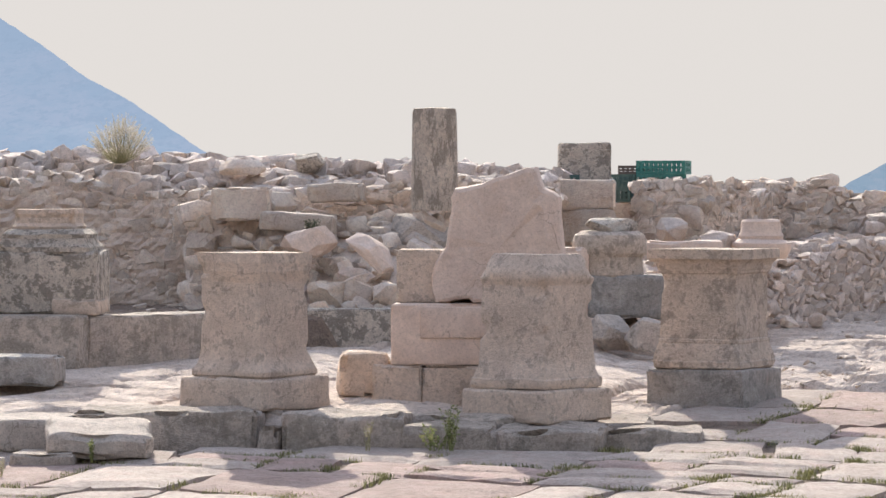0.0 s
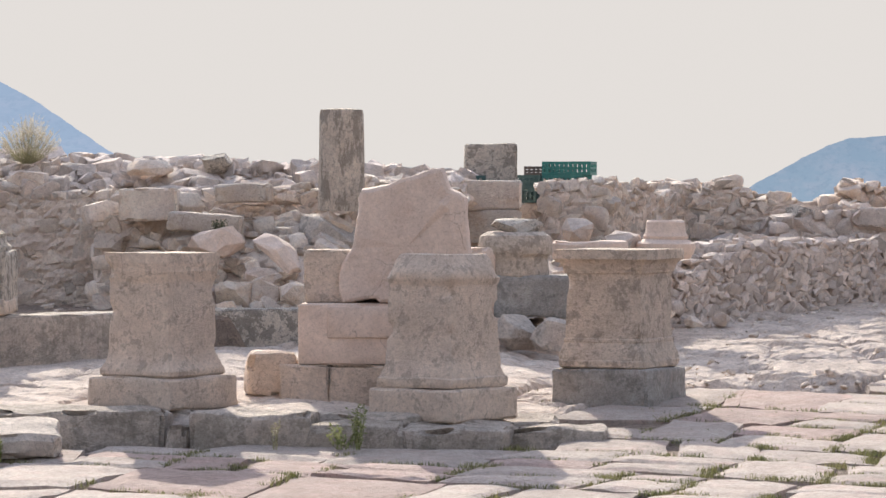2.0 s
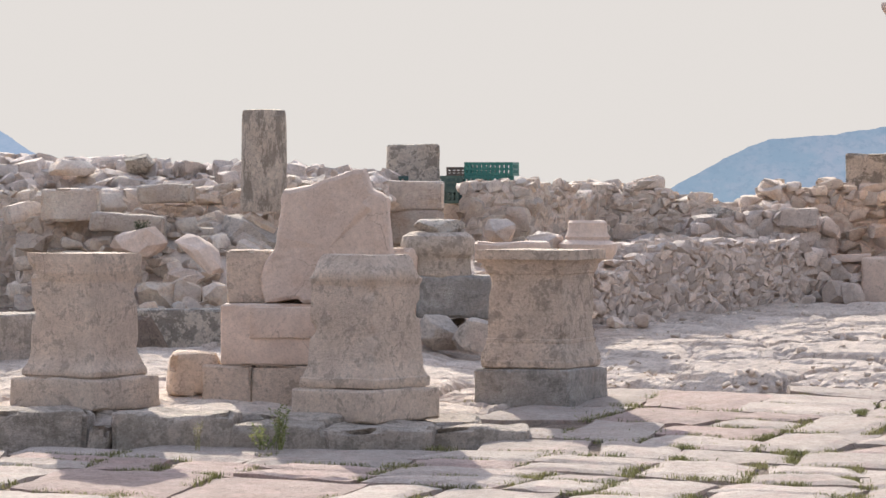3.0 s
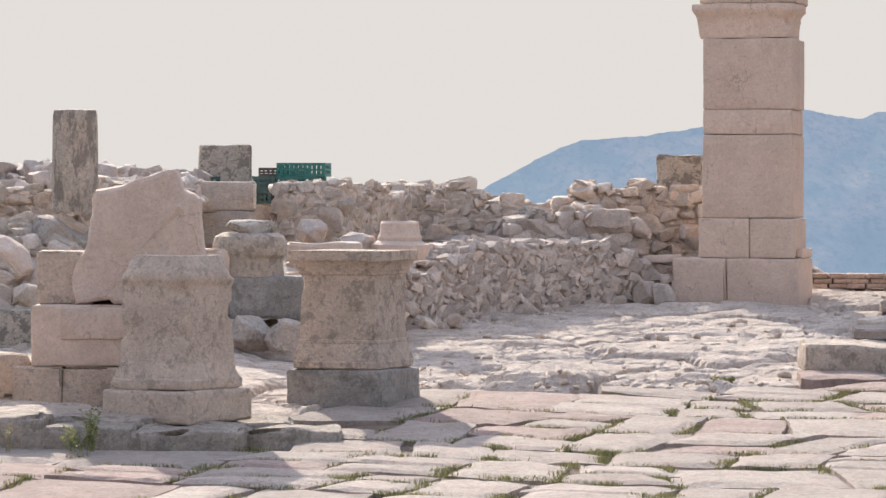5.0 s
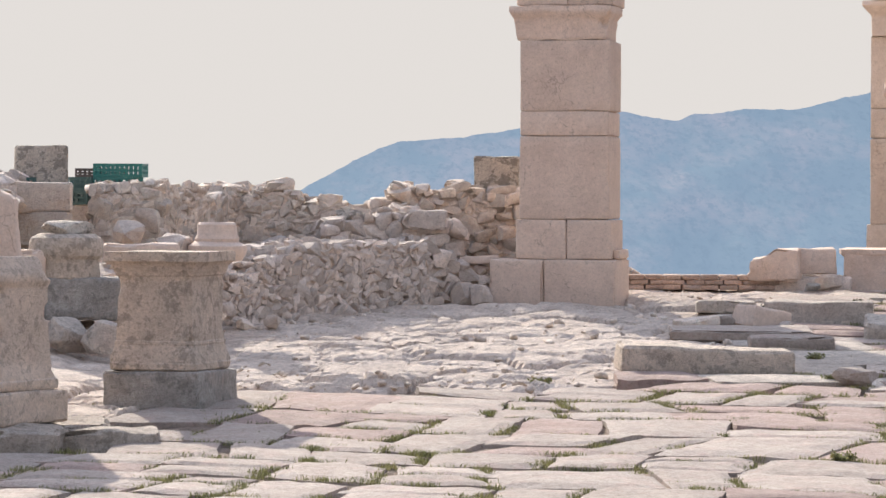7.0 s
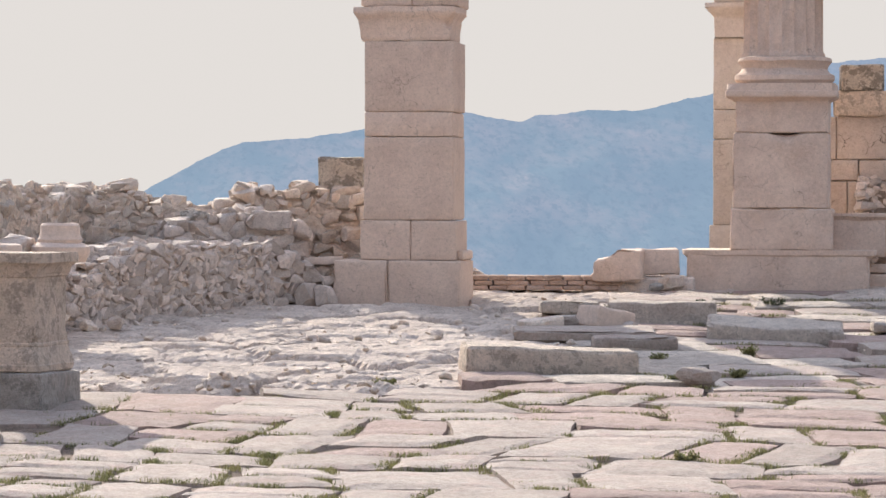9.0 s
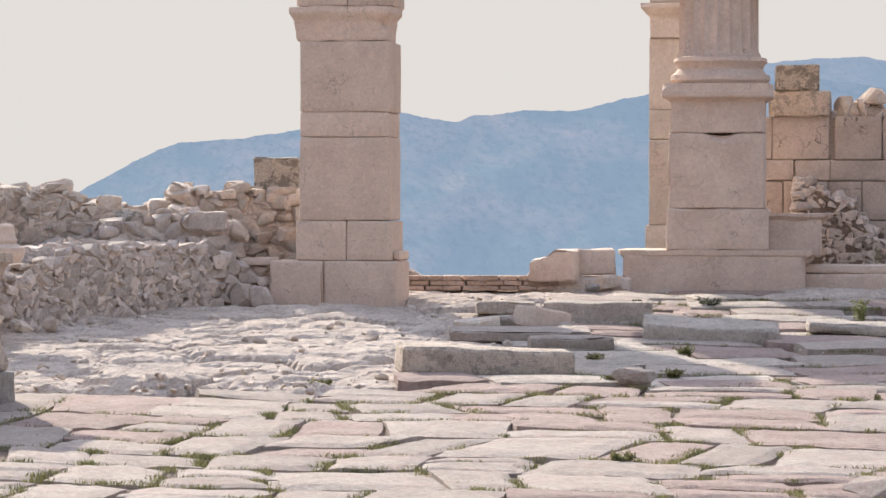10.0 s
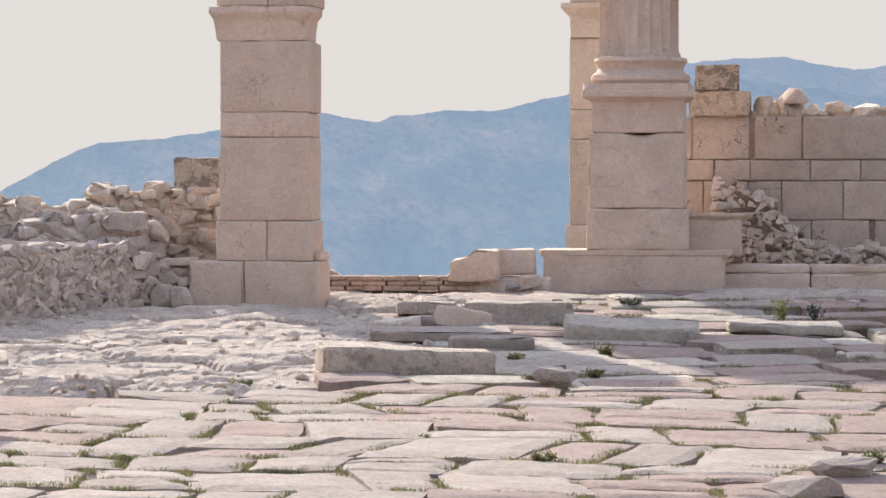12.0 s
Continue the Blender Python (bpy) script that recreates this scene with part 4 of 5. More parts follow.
stone(0.4, 0.4, 0.22, (-6.1, 35.0, 0.86), 20, RUBBLE_GREY, 115, "grey stone on the rubble slope")
stone(0.50, 0.4, 0.26, (-6.12, 37.7, 2.1), 0, LICHEN, 116, "dark lichened stone on the wall crest")
stone(0.55, 0.4, 0.2, (-6.9, 37.4, 2.08), 10, RUBBLE, 117, "pale stone on the wall crest")
stone(0.5, 0.4, 0.24, (-8.2, 37.0, 1.93), -10, RUBBLE, 118, "broad stone set in the top of the wall")

# ---- column stump on a rough base ----
stump = thing("column_stump", "upright lichened column stump on a rough base stone", "column", (-4.6, 36.25, 0), 0)
part("shaft", turned([(0, 0.248), (0.02, 0.25), (0.3, 0.248), (0.6, 0.245), (0.9, 0.241), (1.04, 0.238), (1.085, 0.225), (1.095, 0.15)], 28, 0.008, 121), LICHEN_COLUMN, stump, smooth=True, m=Matrix.Translation((0, 0, 1.705)))
part("base_stone", boulder(0.78, 0.7, 0.48, 122), LEDGE, stump, m=Matrix.Translation((-0.12, 0, 1.25)))
part("base_block", worn_block(0.72, 0.6, 0.5, 0.04, 0.03, 0.06, 0.08, 123), LICHEN, stump, smooth=True, m=Matrix.Translation((0.1, 0.05, 0.78)))

# ---- lichened column base, capital and blocks in the middle ground ----
drum = thing("column_drum", "round column base stained with black lichen, on a dark block", "column base", (-2.6, 35.4, 0), 0)
part("moulding", turned([(0, 0.335), (0.02, 0.345), (0.12, 0.335), (0.20, 0.34), (0.24, 0.375), (0.30, 0.385), (0.38, 0.375), (0.42, 0.36), (0.46, 0.30)], 32, 0.02, 131), ALTAR_DARK, drum, smooth=True, m=Matrix.Translation((-0.06, 0, 1.03)))
part("broken_top", boulder(0.56, 0.5, 0.17, 139), LICHEN, drum, "black-lichened broken top", m=Matrix.Translation((-0.04, 0, 1.47)))
part("lower_block", worn_block(0.95, 0.7, 0.44, 0.03, 0.012, 0.04, 0.08, 132), PLINTH_DARK, drum, smooth=True, m=Matrix.Translation((0.22, 0.0, 0.60)))
part("side_stone", worn_block(0.36, 0.4, 0.30, 0.04, 0.015, 0.05, 0.06, 133), SMOOTH, drum, smooth=True, m=Matrix.Translation((-0.42, -0.12, 1.03)))
cap = thing("round_capital", "pale round moulded capital lying on the rubble", "capital", (-1.14, 36.9, 1.18), 0)
part("bell", turned([(0, 0.27), (0.06, 0.30), (0.12, 0.325), (0.17, 0.32), (0.20, 0.27), (0.215, 0.24)], 30, 0.008, 135), SMOOTH, cap, smooth=True)
part("neck", turned([(0.21, 0.235), (0.25, 0.245), (0.29, 0.22), (0.40, 0.212), (0.425, 0.19)], 30, 0.006, 136), SMOOTH, cap, smooth=True)
stone(0.50, 0.5, 0.42, (-2.55, 34.5, 0.28), 0, LEDGE, 141, "brown stone lying by the kerb")
stone(0.42, 0.4, 0.40, (-2.2, 34.3, 0.28), 30, LEDGE, 142, "grey broken stone lying by the kerb")
stone(0.8, 0.4, 0.22, (-1.95, 36.6, 1.16), 4, SMOOTH, 143, "long pale slab fragment lying on rubble", True)
stone(0.36, 0.4, 0.3, (-2.1, 36.9, 1.35), 14, RUBBLE_GREY, 144, "grey stone lying on rubble")
stone(0.44, 0.4, 0.3, (-1.62, 36.9, 1.2), 50, RUBBLE_GREY, 145, "grey stone lying on rubble")
stone(0.66, 0.6, 0.34, (-3.14, 38.3, 1.70), 4, RUBBLE, 146, "large rounded block ending the wall", True)
stone(0.66, 0.6, 0.40, (-3.16, 38.3, 1.31), -3, RUBBLE, 147, "large rounded block ending the wall", True)
stone(0.7, 0.6, 0.45, (-3.2, 38.35, 0.87), 3, RUBBLE, 148, "large rounded block ending the wall", True)
stone(0.60, 0.5, 0.43, (-3.25, 39.3, 2.03), 8, LICHEN, 149, "grey lichened square block standing on the wall", True)
stone(0.66, 0.6, 0.16, (-3.27, 39.3, 1.88), 3, RUBBLE, 150, "flat stone under the square block", True)
stone(0.9, 0.9, 1.1, (-3.4, 39.55, 0.8), 3, RUBBLE, 151, "rough mass of wall under the square block", True)
stone(0.58, 0.5, 0.56, (2.25, 43.75, 1.85), -6, LICHEN, 152, "dark lichened square block standing on the wall", True)
stone(0.36, 0.34, 0.24, (0.35, 42.1, 1.52), 20, LICHEN, 153, "dark stone on the broken spur")
stone(0.5, 0.34, 0.24, (1.3, 42.15, 1.48), 0, RUBBLE_GREY, 154, "long grey stone on the broken spur", True)
stone(0.22, 0.2, 0.17, (-0.55, 38.0, 0.40), 0, RUBBLE, 155, "small loose stone at the wall foot")
stone(0.22, 0.2, 0.15, (-0.85, 37.95, 0.39), 30, RUBBLE, 156, "small loose stone at the wall foot")
stone(0.35, 0.3, 0.36, (1.72, 41.55, 0.52), 10, RUBBLE_GREY, 157, "grey stone leaning by the pier foot")
stone(0.30, 0.3, 0.3, (1.92, 41.45, 0.54), 40, RUBBLE_GREY, 158, "grey stone leaning by the pier foot")
stone(0.5, 0.5, 0.10, (1.95, 42.2, 1.06), 0, SMOOTH, 159, "thin flat slab lying against the pier", True)


# ---- plastic crates ----
def crate(w, d, h, material, at, turn, label):
    ob = thing("crate", label, "crate", at, turn, group="stacked plastic crates")
    t = 0.014
    part("floor", worn_block(w - 0.03, d - 0.03, t, 0.004, 0, 0, 0.2), material, ob)

    def lattice(length):
        """A side wall of the crate: one plate with two rows of upright slots and a plain rim."""
        bm = bmesh.new()
        k = max(4, round(length / 0.06))
        xs = [-length / 2]
        for i in range(k):
            x = -length / 2 + 0.02 + (length - 0.04) * i / k
            xs += [x, x + (length - 0.04) / k * 0.55]
        xs.append(length / 2)
        zs = [0.0, 0.035, h * 0.5 - 0.012, h * 0.5 + 0.012, h - 0.032, h]
        grid = [[bm.verts.new((x, 0, z)) for z in zs] for x in xs]
        for i in range(len(xs) - 1):
            for j in range(len(zs) - 1):
                if not (i % 2 and j % 2):
                    bm.faces.new((grid[i][j], grid[i + 1][j], grid[i + 1][j + 1], grid[i][j + 1]))
        made = bmesh.ops.extrude_face_region(bm, geom=bm.faces[:])
        bmesh.ops.translate(bm, vec=(0, t, 0), verts=[g for g in made["geom"] if isinstance(g, bmesh.types.BMVert)])
        bmesh.ops.recalc_face_normals(bm, faces=bm.faces[:])
        return bm
    for s in (-1, 1):
        part("side", lattice(w), material, ob, m=pose(0, s * (d / 2 - t / 2) - t / 2, 0))
        part("end", lattice(d - 2 * t), material, ob, m=pose(s * (w / 2 - t / 2) + t / 2, 0, 0, 0, 0, 90))
    return ob


crate(0.60, 0.40, 0.165, CRATE_DARK, (-2.98, 40.9, 1.78), 86, "dark green slatted plastic crate at the bottom of a stack")
crate(0.60, 0.40, 0.165, CRATE_DARK, (-2.97, 40.9, 1.946), 92, "dark green slatted plastic crate")
crate(0.60, 0.40, 0.165, CRATE_DARK, (-3.56, 38.83, 1.93), 4, "dark green slatted plastic crate beside the grey block")
crate(0.60, 0.40, 0.165, CRATE_DARK, (-2.45, 41.2, 1.78), 2, "dark green slatted plastic crate at the bottom of a stack")
crate(0.60, 0.40, 0.165, CRATE_GREEN, (-2.47, 41.2, 1.946), 4, "bright green slatted plastic crate")
crate(0.60, 0.40, 0.165, CRATE_GREEN, (-2.44, 41.22, 2.112), -8, "bright green slatted plastic crate on top of the stack")
crate(0.60, 0.40, 0.165, CRATE_DARK, (-2.74, 41.75, 1.78), 3, "dark green slatted plastic crate at the bottom of a stack")
crate(0.60, 0.40, 0.165, CRATE_DARK, (-2.75, 41.75, 1.946), 5, "dark green slatted plastic crate")
crate(0.60, 0.40, 0.11, CRATE_BROWN, (-2.73, 41.75, 2.112), 5, "brown slatted plastic crate on a stack")
stone(1.9, 1.6, 1.19, (-2.95, 41.4, 0.6), 0, RUBBLE, 160, "mass of rubble under the crates", True)

# ---- low brick wall and blocks beyond the paving ----
low = thing("wall_brick", "low ruined wall of thin reddish bricks", "wall", kind="structure")
for c in range(3):
    n = 9
    for i in range(n):
        w = 2.2 / n
        bm = worn_block(w * 0.96, 0.4, 0.062, 0.012, 0.008, 0.01, 0.08, 200 + c * n + i)
        part("brick", bm, BRICK, low, smooth=True, m=pose(3.75 + w * (i + 0.5) + 0.06 * (c % 2), 44.6 - 0.02 * i, 0.68 + 0.066 * c, 0, 0, -4 + (i * 37 % 5) - 2))
rubble_heap("rubble_beyond", "reddish broken stones behind the pier", 3.4, 4.6, 44.9, 46.0, lambda x, y: 0.78 + 0.22 * (1 - ease(x, 3.5, 4.5)), RUBBLE, EARTH, 41, 40, (0.1, 0.3))
solo("stone_block", worn_block(0.72, 0.6, 0.42, 0.03, 0.02, 0.06, 0.05, 161, dents=(((-0.36, 0.0, 0.42), (0.42, 1.5, 0.34), (0.10, 0, -0.13)), ((-0.36, -0.3, 0.0), (0.2, 0.5, 0.2), (0.07, 0.03, 0.0)))), SMOOTH, "squared pale block with a slanting top", "stone", pose(5.92, 44.4, 0.80, 0, 0, -13), smooth=True)
stone(0.60, 0.5, 0.34, (6.5, 44.7, 0.88), -5, SMOOTH, 162, "rounded pale block beside the pedestal slab", True)
stone(1.5, 0.8, 0.36, (6.25, 44.65, 0.5), -8, RUBBLE_GREY, 163, "rough stone under the squared block", True)
stone(0.42, 0.3, 0.24, (6.62, 44.2, 0.68), 0, RUBBLE, 164, "broken stone by the pedestal slab")
stone(0.22, 0.2, 0.12, (6.35, 43.7, 0.68), 0, PLINTH_DARK, 165, "small dark stone by the pedestal slab")

# ---- ashlar wall ----
ash = thing("wall_ashlar", "wall of large squared limestone blocks, cracked and weathered", "wall", (9.0, 46.75, 0), -13, kind="structure")
part("core", worn_block(5.0, 0.36, 2.4, 0.01, 0, 0, 0.5), MORTAR, ash, m=Matrix.Translation((2.5, 0.28, 0.6)))
rnd = random.Random(7)
for z0, z1, widths in ((2.445, 3.045, (0.34, 0.80, 0.66, 1.25, 0.9, 1.2)), (2.15, 2.44, (0.65, 0.50, 0.83, 0.7, 0.6, 0.9, 0.8)), (1.605, 2.145, (0.5, 0.62, 0.47, 0.85, 0.75, 0.9, 0.9)), (1.0, 1.60, (0.7, 0.6, 0.7, 0.8, 0.7, 0.9, 0.6)), (0.6, 0.995, (0.7, 0.9, 0.7, 0.8, 0.9, 0.9))):
    x = -0.02
    for w in widths:
        block(ash, "block", x, x + w - 0.008, rnd.uniform(-0.012, 0.012), 0.55, z0, z1 - 0.006, ASHLAR, rnd.randrange(900), r=0.014, amp=0.007, chip=0.025, step=0.1)
        x += w + (0.07 if w == 0.80 else 0.0)
stone(0.62, 0.5, 0.37, (9.68, 46.75, 3.395), -10, LICHEN, 171, "dark lichened square block on the ashlar wall", True)
stone(0.85, 0.5, 0.36, (9.72, 46.75, 3.04), -13, ALTAR_DARK, 172, "grey stained block on the ashlar wall", True)
for k, (x, w, h) in enumerate(((10.33, 0.3, 0.42), (10.72, 0.42, 0.26), (10.5, 0.3, 0.2), (10.85, 0.25, 0.2), (11.35, 0.42, 0.3), (11.72, 0.4, 0.27), (12.1, 0.4, 0.28), (10.2, 0.22, 0.16), (10.62, 0.2, 0.34), (11.08, 0.26, 0.16), (11.55, 0.2, 0.14), (11.9, 0.2, 0.2), (10.95, 0.2, 0.28), (10.45, 0.24, 0.3))):
    stone(w, 0.4, h, (x, 46.95 - (x - 9) * 0.22, 2.99), k * 40, RUBBLE, 180 + k, "pale rubble stone on top of the ashlar wall")
stone(0.44, 0.4, 0.28, (10.72, 46.55, 3.2), 15, RUBBLE, 190, "rounded boulder crowning the ashlar wall")
rubble_wall("wall_patch", "dark coursed rubble at the broken foot of the ashlar wall", (9.5, 46.0), (12.45, 45.35), 0.5, 0.6,
            lambda s: 2.1 - 0.9 * ease(s, 0.08, 0.5) + 0.05 * math.sin(s * 30), RUBBLE_GREY, EARTH, 43, size=(0.10, 0.26), course=(0.05, 0.13), proud=0.02, flush=-0.03, pack=0.6)
bench = thing("bench", "long low bench of moulded stone slabs", "bench", (9.25, 44.55, 0), -10)
for x0, x1, s in ((0.05, 1.22, 1), (1.23, 2.75, 2), (2.76, 4.2, 3)):
    block(bench, "slab", x0, x1, 0.0, 0.5, 0.55, 0.90, SMOOTH, 210 + s, r=0.03, amp=0.012, chip=0.04, step=0.08)
    block(bench, "seat", x0, x1, 0.06, 0.56, 0.90, 1.02, SMOOTH, 220 + s, r=0.03, amp=0.012, chip=0.04, step=0.08)


# ---- step of rough stones along the front of the ledge ----
step_label = "rough weathered stone of the low step"
for k, (x0, x1, y, z0, z1, d) in enumerate(((-6.45, -4.92, 27.2, -0.19, 0.12, 0.7), (-4.9, -4.72, 27.1, -0.18, 0.0, 0.4), (-4.70, -3.72, 27.15, -0.18, 0.115, 0.7), (-3.8, -2.98, 27.2, -0.18, 0.02, 0.7),
                                            (-3.0, -2.1, 27.25, -0.17, 0.0, 0.8), (-2.12, -1.35, 27.65, -0.14, -0.03, 0.7), (-4.05, -2.85, 27.75, -0.12, 0.06, 0.7), (-2.9, -1.8, 28.1, -0.12, 0.0, 0.9), (-5.9, -4.2, 27.9, -0.1, 0.085, 1.1), (-7.6, -6.3, 27.9, -0.1, 0.06, 1.0))):
    solo("step_stone", worn_block(x1 - x0, d, z1 - z0 + 0.14, 0.04, 0.05, 0.09, 0.045, 300 + k, 3.0), STEP, step_label, "step", pose((x0 + x1) / 2, y + d / 2, z0 - 0.14, 0, 0, rnd.uniform(-4, 4)), smooth=True, group="rough step")


# ---- paving: irregular slabs with open joints ----
def slab_mesh(corners, thick, seed):
    """A slab from four plan corners about its centre: uneven top, broken edges, sides that fall to its bed."""
    bm = bmesh.new()
    a, b, c, d = (Vector((*p, 0)) for p in corners)
    n = 6
    top = []
    for i in range(n + 1):
        row = []
        for j in range(n + 1):
            u, v = i / n, j / n
            p = (a * (1 - u) + b * u) * (1 - v) + (d * (1 - u) + c * u) * v
            rim = i in (0, n) or j in (0, n)
            p += wobble(p, 0.035 if rim else 0.01, 2.6, seed) * Vector((1, 1, 0)).length * 0.7
            p.z = 0.012 * noise.noise(Vector((p.x * 3, p.y * 3, seed))) + 0.012 * noise.noise(Vector((p.x * 0.9, p.y * 0.9, seed + 4))) - (0.02 if rim else 0.0) * (1 + noise.noise(Vector((p.x * 5, p.y * 5, seed * 2))))
            row.append(bm.verts.new(p))
        top.append(row)
    for i in range(n):
        for j in range(n):
            bm.faces.new((top[i][j], top[i + 1][j], top[i + 1][j + 1], top[i][j + 1]))
    rim = [top[i][0] for i in range(n)] + [top[n][j] for j in range(n)] + [top[i][n] for i in range(n, 0, -1)] + [top[0][j] for j in range(n, 0, -1)]
    low = [bm.verts.new((v.co.x * 1.02, v.co.y * 1.02, -thick)) for v in rim]
    for i in range(len(rim)):
        j = (i + 1) % len(rim)
        bm.faces.new((rim[j], rim[i], low[i], low[j]))
    return bm


pave = thing("paving", "irregular pale limestone paving with grassy joints", "paving", kind="structure")
joints = []
rnd = random.Random(21)
TURN_PAVE = radians(-13)
cu, su = math.cos(TURN_PAVE), math.sin(TURN_PAVE)


def plan(u, v):
    u, v = u + 0.30 * noise.noise(Vector((u * 0.45, v * 0.45, 2))), v + 0.34 * noise.noise(Vector((u * 0.4, v * 0.4, 9)))
    return Vector((u * cu - v * su, 28 + u * su + v * cu, 0))


def paved(x, y):
    if x < -1.75:
        return y < 26.95 + 0.2 * ease(x, -5, -2)
    if x < -0.4:
        return y < 27.6 + 4.0 * ease(x, -2.0, -0.95)
    return y < 31.75 + 0.75 * ease(x, 1.6, 3.2)


v, row = -6.4, 0
slab_count = 0
while v < 7.0:
    depth = rnd.uniform(0.8, 1.5)
    u = -10.5 + rnd.uniform(0, 0.8)
    while u < 11.5:
        w = rnd.uniform(0.6, 1.35)
        g = 0.022
        lean = 0.10 * math.sin(row * 1.7 + u * 0.4)
        split = [(v, v + depth)] if rnd.random() < 0.68 else [(v, v + depth * 0.48), (v + depth * 0.48, v + depth)]
        for v0, v1 in split:
            c = plan(u + w / 2, (v0 + v1) / 2)
            if not paved(c.x, c.y) or abs(c.x) > 0.26 * c.y + 1.2 or c.y < 22.4:
                continue
            jit = [(rnd.uniform(-0.06, 0.06), rnd.uniform(-0.09, 0.09)) for _ in range(4)]
            quad = [plan(u + g + jit[0][0] + lean, v0 + g + jit[0][1]), plan(u + w - g + jit[1][0] + lean, v0 + g + jit[1][1]), plan(u + w - g + jit[2][0] - lean, v1 - g + jit[2][1]), plan(u + g + jit[3][0] - lean, v1 - g + jit[3][1])]
            mid = sum(quad, Vector()) / 4
            z = grade(mid.y) + rnd.uniform(-0.010, 0.010)
            pink = rnd.random() < (0.7 if (mid.x < -2.6 and mid.y < 27 and mid.x > -4.6) or mid.x > 3.2 else 0.18)
            slab_count += 1
            part("slab", slab_mesh([(q.x - mid.x, q.y - mid.y) for q in quad], 0.14, slab_count), PAVING_PINK if pink else PAVING, pave,
                 m=pose(mid.x, mid.y, z, 2.86 + rnd.uniform(-0.4, 0.4), rnd.uniform(-0.5, 0.5), 0))
            joints.append((quad[0], quad[1]))
            joints.append((quad[1], quad[2]))
        u += w
    v += depth
    row += 1

# ---- disturbed slabs rising to the pedestal ----
tiers = thing("broken_steps", "broken tiers of displaced paving slabs rising to the pedestal", "steps", kind="structure")
rnd = random.Random(77)
y = 32.3
while y < 43.6:
    depth = rnd.uniform(0.5, 1.0)
    x = 2.6 + 0.30 * (y - 32) + rnd.uniform(0, 0.5)
    while x < 0.262 * y + 1.0:
        w = rnd.uniform(0.6, 1.7)
        if rnd.random() < 0.86:
            g = 0.03
            quad = [Vector((x + g + rnd.uniform(-.08, .08), y + g + rnd.uniform(-.1, .1), 0)), Vector((x + w - g + rnd.uniform(-.08, .08), y + g + rnd.uniform(-.1, .1), 0)), Vector((x + w - g + rnd.uniform(-.08, .08), y + depth - g + rnd.uniform(-.1, .1), 0)), Vector((x + g + rnd.uniform(-.08, .08), y + depth - g + rnd.uniform(-.1, .1), 0))]
            mid = sum(quad, Vector()) / 4
            slab_count += 1
            part("slab", slab_mesh([(q.x - mid.x, q.y - mid.y) for q in quad], 0.22, slab_count), PAVING_PINK if rnd.random() < 0.35 else LEDGE if rnd.random() < 0.6 else PAVING, tiers,
                 m=pose(mid.x, mid.y, grade(mid.y) + rnd.uniform(-0.03, 0.045), 2.7 + rnd.uniform(-1.5, 1.5), rnd.uniform(-1.5, 1.5), rnd.uniform(-9, 9)))
            joints.append((quad[0], quad[1]))
        x += w
    y += depth
solo("stone_block", worn_block(1.72, 0.45, 0.28, 0.03, 0.02, 0.05, 0.05, 401), ALTAR_DARK, "long thick kerb stone with dark lichen along its edge", "stone", pose(*(3.78, 33.45, 0.14), 3.0, 2.5, 3), smooth=True)
stone(0.47, 0.36, 0.17, (4.22, 38.0, 0.37), 10, RUBBLE, 403, "squat brown stone lying loose", True, 0, -6)
stone(0.38, 0.34, 0.20, (4.60, 38.35, 0.39), -20, RUBBLE_GREY, 402, "rounded grey stone lying loose")
stone(0.52, 0.42, 0.26, (4.95, 38.2, 0.39), 30, SMOOTH, 411, "pale angular stone with a peaked top", True, 0, 12)
stone(0.30, 0.24, 0.13, (5.22, 38.0, 0.39), 50, RUBBLE_GREY, 412, "small wedge of broken stone")
stone(0.72, 0.45, 0.15, (4.85, 40.6, 0.50), -6, LEDGE, 404, "squared flat slab lying in shade", True)
stone(1.25, 0.7, 0.31, (5.78, 39.3, 0.38), -8, LEDGE, 405, "long broken step block in shade", True)
stone(1.55, 0.8, 0.12, (4.62, 37.35, 0.33), -4, PAVING, 413, "thin pale slab displaced from the paving", True, 2.5)
stone(0.9, 0.5, 0.16, (5.0, 36.0, 0.26), -5, PAVING, 414, "thin pale slab displaced from the paving", True, 2.5)
solo("stone_block", worn_block(1.5, 0.8, 0.22, 0.034, 0.035, 0.06, 0.055, 406), LEDGE, "large tilted step block in shade", "stone", pose(*(6.75, 37.3, 0.30), 7.0, 3.5, -9), smooth=True)
solo("stone_block", worn_block(1.3, 0.6, 0.12, 0.034, 0.035, 0.06, 0.055, 407), LEDGE, "long step block in shade", "stone", pose(*(8.6, 37.8, 0.38), 3.0, 1.5, -7), smooth=True)
stone(0.5, 0.4, 0.18, (5.1, 32.4, 0.1), 5, PAVING, 408, "rough broken fragment of paving stone", False)
stone(0.6, 0.5, 0.22, (5.75, 24.6, -0.33), 5, PAVING, 409, "rough broken fragment of paving stone", False)
stone(0.7, 0.5, 0.2, (6.3, 25.6, -0.27), 35, PAVING, 410, "rough broken fragment of paving stone", False)


